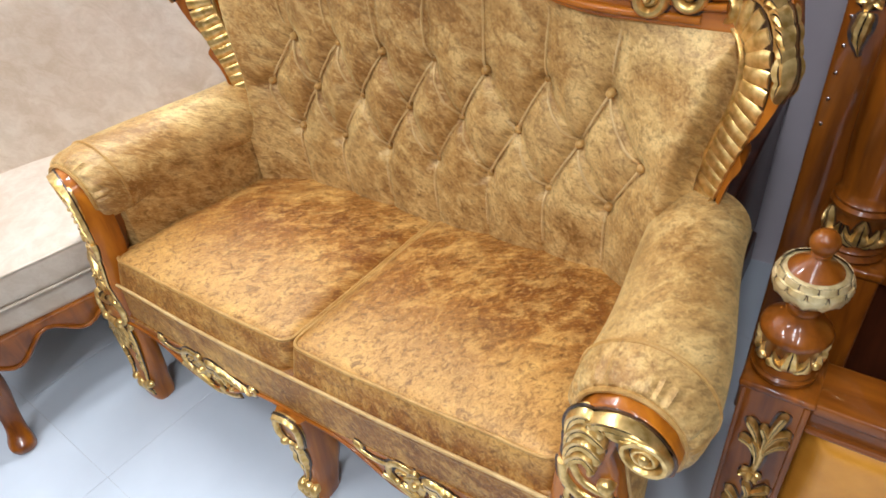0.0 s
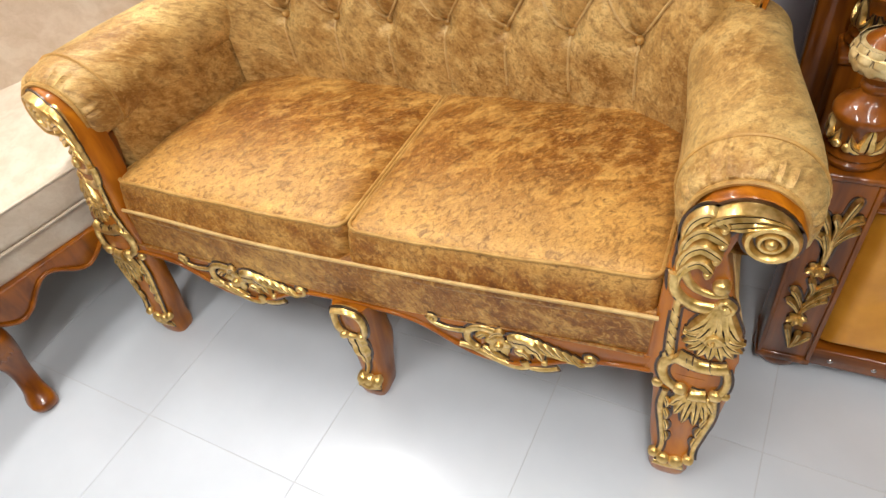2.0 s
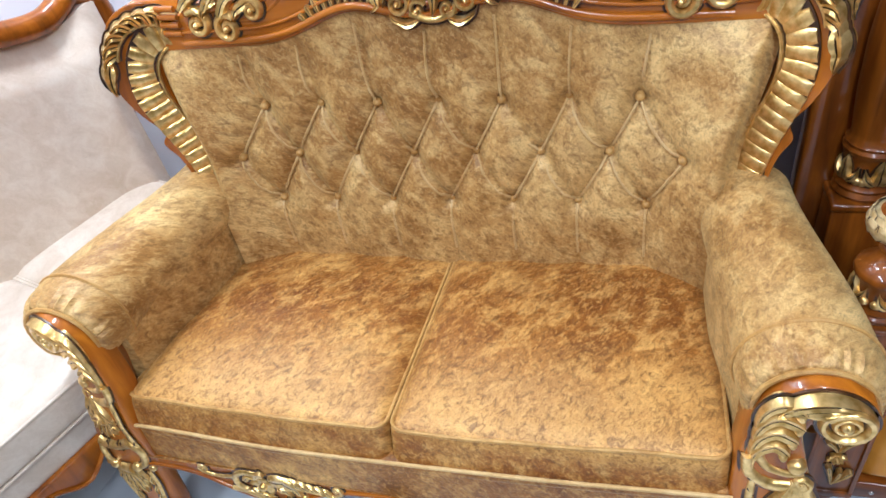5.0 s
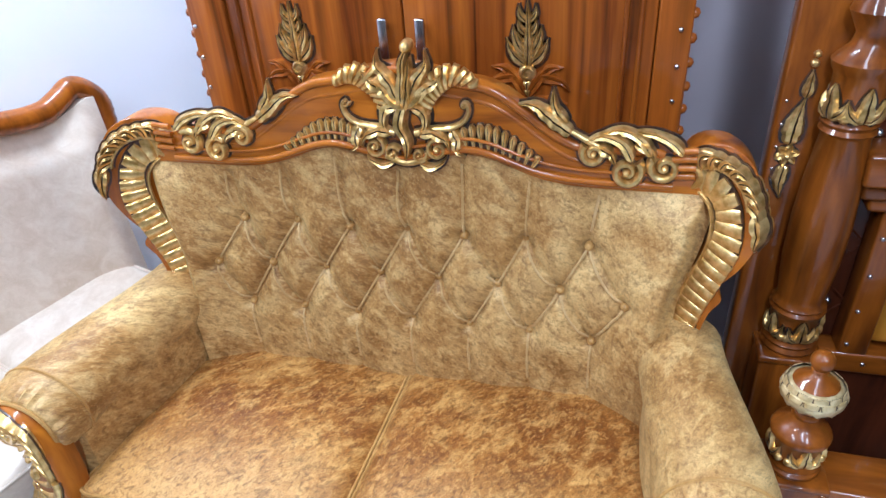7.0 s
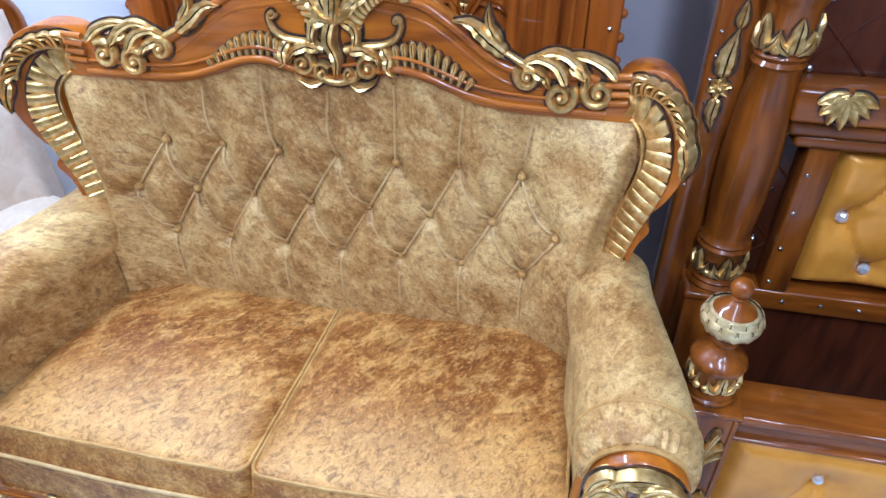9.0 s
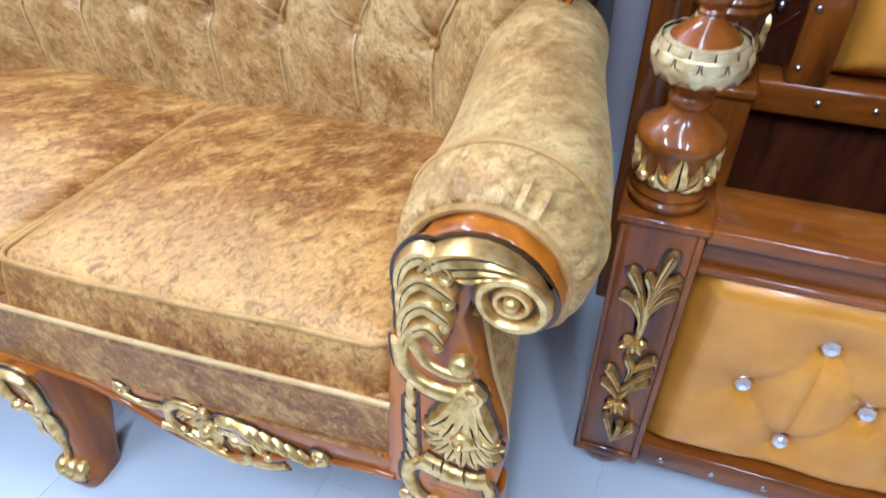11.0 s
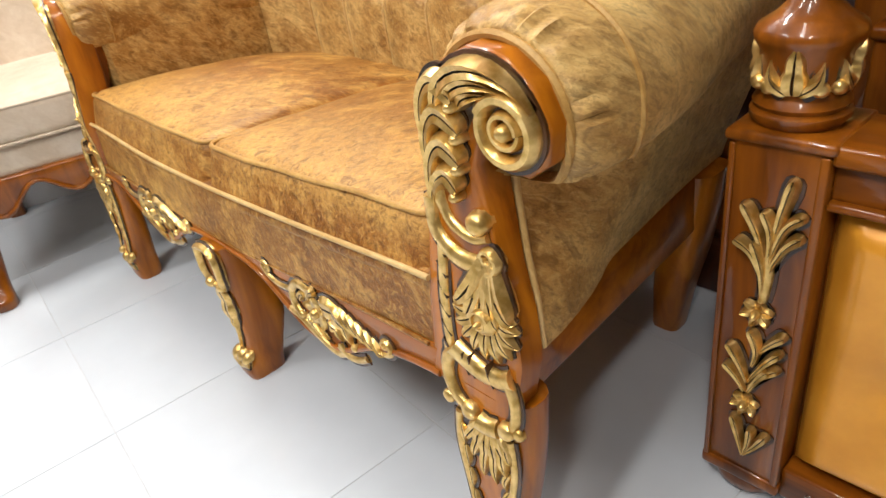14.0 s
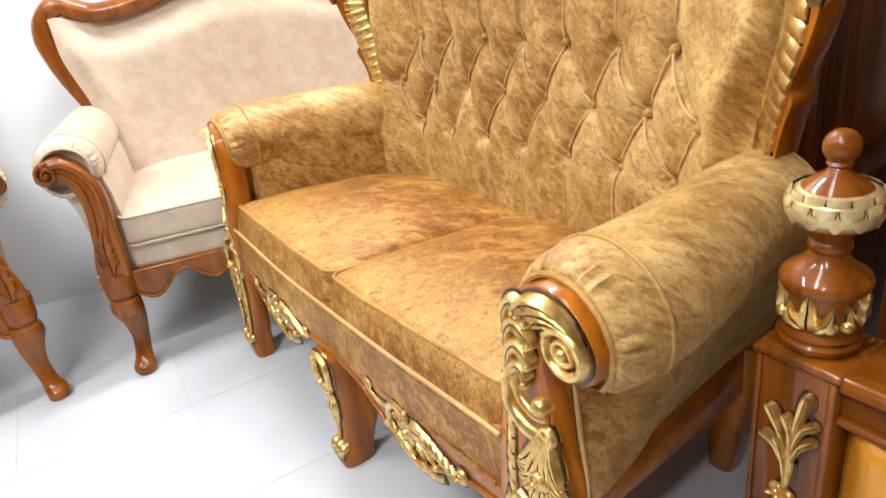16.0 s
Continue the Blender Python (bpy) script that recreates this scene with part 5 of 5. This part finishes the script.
def leaf_spray(parent, cx, z0, z1, y):
    """Flowers and leaves climbing a flat face."""
    H = (z1 - z0) / 0.45
    q = lambda *p: curve2(*[(cx + a, z0 + b * H) for a, b in p])
    c = Carver(front_of(y), parent, GOLD, GLAZE)
    for p, w in ((((0.004, 0.0), (-0.004, 0.035), (-0.014, 0.072)), 0.009), (((0.004, 0.0), (0.010, 0.03), (0.012, 0.060)), 0.008), (((0.006, 0.004), (0.020, 0.030), (0.033, 0.058)), 0.009),
                 (((0.000, 0.118), (0.012, 0.150), (0.024, 0.170)), 0.009), (((0.000, 0.128), (0.020, 0.160), (0.036, 0.178)), 0.0085), (((0.000, 0.140), (0.018, 0.178), (0.036, 0.205)), 0.0085),
                 (((-0.004, 0.118), (-0.016, 0.140), (-0.032, 0.158)), 0.009), (((-0.002, 0.135), (-0.014, 0.165), (-0.030, 0.192)), 0.0095), (((0.002, 0.165), (0.006, 0.195), (-0.004, 0.225)), 0.009),
                 (((0.008, 0.190), (0.022, 0.212), (0.038, 0.232)), 0.0085), (((0.004, 0.272), (0.000, 0.315), (-0.012, 0.352)), 0.009), (((0.002, 0.300), (-0.014, 0.335), (-0.034, 0.350)), 0.009),
                 (((0.002, 0.325), (-0.010, 0.365), (-0.028, 0.400)), 0.010), (((0.005, 0.320), (0.006, 0.365), (-0.004, 0.395)), 0.009), (((0.006, 0.310), (0.022, 0.350), (0.040, 0.372)), 0.0095),
                 (((0.006, 0.325), (0.020, 0.375), (0.040, 0.398)), 0.009), (((0.006, 0.335), (0.014, 0.390), (0.024, 0.440)), 0.010)):
        c.blade(q(*p), w * 1.1, 0.015)
    c.stroke(q((0.004, 0.27), (0.006, 0.30), (0.005, 0.335)), 0.006, 0.009, 0.011)
    c.flower(cx - 0.002, z0 + 0.096 * H, 0.020, 6, 0.013)
    c.flower(cx, z0 + 0.250 * H, 0.021, 6, 0.014)


def build_footboard():
    Fb = thing("footboard", "polished brown bed footboard with golden buttoned leatherette panel and gilt carvings", "bed")
    x0, x1, y0, y1, zt = 0.822, 0.930, 0.292, 0.398, 0.582
    px, py = 0.872, 0.347
    post = part("post_block", boxes(((x0, y0, 0.045), (x1, y1, zt - 0.01)), ((x0 - 0.006, y0 - 0.006, zt - 0.014), (x1 + 0.006, y1 + 0.006, zt)), ((x0 - 0.003, y0 - 0.004, 0.04), (x1 + 0.002, y1, 0.062)), bevel=0.005), BED_WOOD, Fb)
    part("edge_bead", boxes(((x0, y0 - 0.004, 0.06), (x0 + 0.008, y0 + 0.001, zt - 0.016)), ((x1 - 0.010, y0 - 0.004, 0.06), (x1, y0 + 0.001, zt - 0.016)), bevel=0.002), BED_WOOD, post)
    leaf_spray(post, px + 0.004, 0.095, 0.548, y0)
    bm = bmesh.new()
    lathe(bm, [(0.040, 0.0), (0.050, 0.010), (0.054, 0.025), (0.050, 0.042)], (px, py, 0), "z", 28)
    part("bun_foot", bm, BED_WOOD, Fb)
    bm = bmesh.new()
    prof = [(0.046, 0.0), (0.052, 0.008), (0.052, 0.014), (0.046, 0.018), (0.050, 0.024), (0.046, 0.032), (0.043, 0.036), (0.045, 0.05), (0.047, 0.080), (0.053, 0.090), (0.055, 0.097), (0.052, 0.105), (0.036, 0.116), (0.026, 0.126), (0.022, 0.136), (0.026, 0.141), (0.026, 0.147),
            (0.022, 0.152), (0.030, 0.166), (0.047, 0.178), (0.054, 0.190), (0.055, 0.202), (0.050, 0.214), (0.038, 0.222), (0.030, 0.230), (0.016, 0.238), (0.011, 0.246), (0.015, 0.250), (0.013, 0.253)]
    prof += [(0.021 * math.sin(a), 0.271 - 0.021 * math.cos(a)) for a in np.linspace(0.7, 3.0, 10)]
    lathe(bm, prof, (px, py, zt), "z", 36)
    turned = part("turned_finial", bm, BED_WOOD, Fb)
    collar(turned, px, py, zt + 0.058, 0.044, 4, 0.95)
    # gilt band and scales round the bulb
    bm = bmesh.new()
    lathe(bm, [(0.030, 0.172), (0.049, 0.179), (0.0555, 0.190), (0.0565, 0.202), (0.0515, 0.2145), (0.040, 0.221)], (px, py, zt), "z", 36)
    part("gilt_band", bm, PALE_GILT, turned)
    for row, (z, r) in enumerate(((0.190, 0.0540), (0.202, 0.0566), (0.213, 0.0520))):
        n = 12
        for k in range(n):
            a0 = 2 * math.pi * (k + 0.5 * row) / n
            c = Carver(lambda u, v, h: Vector((px + (r + h - 0.25 * abs(v - 0.0)) * math.cos(a0 + u / r), py + (r + h - 0.25 * abs(v)) * math.sin(a0 + u / r), zt + z + 0.8 * v)), turned, PALE_GILT, GLAZE)
            c.petal_scale(0.0135, 0.0014)
    X1 = 2.46
    rail = part("top_rail", boxes(((x1, y0 + 0.012, 0.512), (X1, y1 - 0.012, 0.556)), bevel=0.004), BED_WOOD_X, Fb)
    part("rail_cap", boxes(((x1, y0 - 0.002, 0.556), (X1, y1, 0.580)), bevel=0.005), BED_WOOD_X, rail)
    part("rail_bead", boxes(((x1, y0 + 0.002, 0.503), (X1, y1 - 0.02, 0.514)), bevel=0.004), BED_WOOD_X, rail)
    low = part("bottom_rail", boxes(((x1, y0 + 0.008, 0.035), (X1, y1 - 0.02, 0.090)), bevel=0.004), BED_WOOD_X, Fb)
    for k in range(18):
        stud(low, x1 + 0.04 + 0.085 * k, y0 + 0.008, 0.060)
    part("back_board", boxes(((x1, y0 + 0.045, 0.085), (X1, y0 + 0.075, 0.51)), bevel=0.002), BED_WOOD_X, Fb)
    buttons = [(0.962 + 0.172 * i + (0.086 if j == 1 else 0), 0.168 + 0.114 * j) for j in range(3) for i in range(9) if i or j == 1]
    p = part("padded_panel", pad(x1 + 0.004, X1, 0.092, 0.508, y0 + 0.040, 0.036, buttons, SATIN), SATIN, Fb)
    for bx, bz in buttons:
        crystal(p, bx, y0 + 0.030, bz)
    other = thing("footboard_post", "polished brown carved bed post beside the golden panel", "bed post")
    part("post_block", boxes(((X1, y0, 0.0), (X1 + 0.108, y1, zt)), bevel=0.005), BED_WOOD, other)


def build_headboard():
    Hb = thing("headboard", "tall polished brown bed headboard with turned posts and golden buttoned panel", "bed")
    px, py = 0.915, 0.70
    block = part("post_block", boxes(((px - 0.065, py - 0.06, 0.0), (px + 0.065, py + 0.06, 0.595)), ((px - 0.07, py - 0.066, 0.585), (px + 0.07, py + 0.066, 0.605)), bevel=0.006), BED_WOOD, Hb)
    bm = bmesh.new()
    prof = [(0.056, 0.0), (0.062, 0.010), (0.056, 0.020), (0.060, 0.028), (0.052, 0.038), (0.052, 0.10), (0.058, 0.106), (0.060, 0.114), (0.054, 0.120), (0.058, 0.128), (0.052, 0.136), (0.050, 0.150), (0.058, 0.24), (0.060, 0.34), (0.054, 0.45),
            (0.046, 0.535), (0.053, 0.545), (0.047, 0.553), (0.053, 0.562), (0.048, 0.570), (0.050, 0.655), (0.056, 0.665), (0.060, 0.68), (0.052, 0.69), (0.034, 0.71), (0.030, 0.73), (0.05, 0.77), (0.03, 0.82)]
    lathe(bm, prof, (px, py, 0.605), "z", 36)
    post = part("turned_post", bm, BED_WOOD, Hb)
    collar(post, px, py, 0.605 + 0.062, 0.052, 5, 1.05)
    collar(post, px, py, 0.605 + 0.595, 0.049, 5, 1.2)
    # flat outer board with a gilt spray
    side = part("side_board", boxes(((px - 0.125, py + 0.03, 0.0), (px - 0.02, py + 0.09, 1.75)), bevel=0.006), BED_WOOD, Hb)
    c = Carver(front_of(py + 0.03), side, GOLD, GLAZE)
    cx = px - 0.090
    c.leaf(curve2((cx, 1.10), (cx + 0.002, 1.15), (cx + 0.010, 1.20)), 0.022, 0.012, 5)
    c.flower(cx, 1.075, 0.024, 6, 0.013)
    c.leaf(curve2((cx, 1.05), (cx - 0.004, 1.01), (cx + 0.004, 0.975)), 0.016, 0.012, 4)
    c.leaf(curve2((cx + 0.010, 1.20), (cx + 0.012, 1.23), (cx + 0.012, 1.255)), 0.012, 0.012, 2)
    c.ball(cx + 0.012, 1.268, 0.008, 0.012)
    c.ball(cx + 0.013, 1.286, 0.007, 0.012)
    for k in range(8):
        stud(side, px - 0.112, py + 0.03, 0.84 + 0.05 * k, 0.004)
    # dark quilted board behind
    X1 = 2.45
    quilt = part("quilted_board", boxes(((px + 0.03, py + 0.055, 0.30), (X1, py + 0.085, 1.75)), bevel=0.002), DARK_SHADED_WOOD, Hb)
    for k in range(-6, 12):
        for s in (-1, 1):
            z0 = 0.62 + 0.16 * k
            a, b = (px + 0.035, py + 0.054, z0), (px + 0.035 + 0.16, py + 0.054, z0 + s * 0.16)
            if 0.5 < min(z0, b[2]) and max(z0, b[2]) < 1.74:
                bm = bmesh.new()
                tube(bm, [a, b], 0.003, 6)
                part("quilting", bm, DARK_SHADED_WOOD, quilt)
    for k in range(7):
        stud(quilt, px + 0.075, py + 0.052, 0.70 + 0.14 * k, 0.010, STEEL)
    fx = px + 0.105
    stile = part("stile", boxes(((fx, py - 0.015, 0.600), (fx + 0.062, py + 0.054, 0.985)), bevel=0.006), BED_WOOD, Hb)
    for k in range(4):
        stud(stile, fx + 0.014, py - 0.015, 0.63 + 0.095 * k)
    lower = part("lower_rail", boxes(((px + 0.03, py - 0.015, 0.545), (X1, py + 0.054, 0.602)), bevel=0.006), BED_WOOD_X, Hb)
    for k in range(16):
        stud(lower, fx + 0.06 + 0.085 * k, py - 0.015, 0.575)
    # dark colour carries the shade behind the footboard
    part("lower_panel", boxes(((px + 0.06, py + 0.02, 0.10), (X1, py + 0.05, 0.545)), bevel=0.002), DARK_SHADED_WOOD, Hb)
    cap = part("cap_rail", boxes(((0.955, py - 0.05, 1.045), (X1, py + 0.05, 1.115)), ((0.965, py - 0.035, 1.01), (X1, py + 0.05, 1.045)), ((0.985, py - 0.025, 0.98), (X1, py + 0.05, 1.01)), bevel=0.008), BED_WOOD_X, Hb)
    c = Carver(front_of(py - 0.05), cap, GOLD, GLAZE)
    c.fan(1.045, 1.112, 0.070, 7, 2.4, -math.pi / 2, 0.016, 0.014)
    bs = [(1.149 + 0.18 * i + (0.09 if j % 2 == 0 else 0), 0.668 + 0.132 * j) for j in range(3) for i in range(7)]
    p = part("padded_panel", pad(fx + 0.064, X1, 0.604, 0.985, py + 0.045, 0.050, bs, SATIN), SATIN, Hb)
    for bx, bz in bs:
        crystal(p, bx, py + 0.026, bz, 0.015)


build_footboard()
build_headboard()


# ---- floor tiles, one by one ----
def lay_tiles(floor, size=0.457, gap=0.0009):
    bm = bmesh.new()
    box(bm, (gap, gap, -0.02), (size - gap, size - gap, 0.0), 0.0004, 1)
    me = bpy.data.meshes.new("tile")
    bm.to_mesh(me)
    bm.free()
    me.materials.append(TILE)
    for i in range(-6, 8):
        for j in range(-9, 3):
            t = new("tile", me)
            t.parent = floor
            t.matrix_basis = pose(i * size, j * size, 0)


lay_tiles(FLOOR)
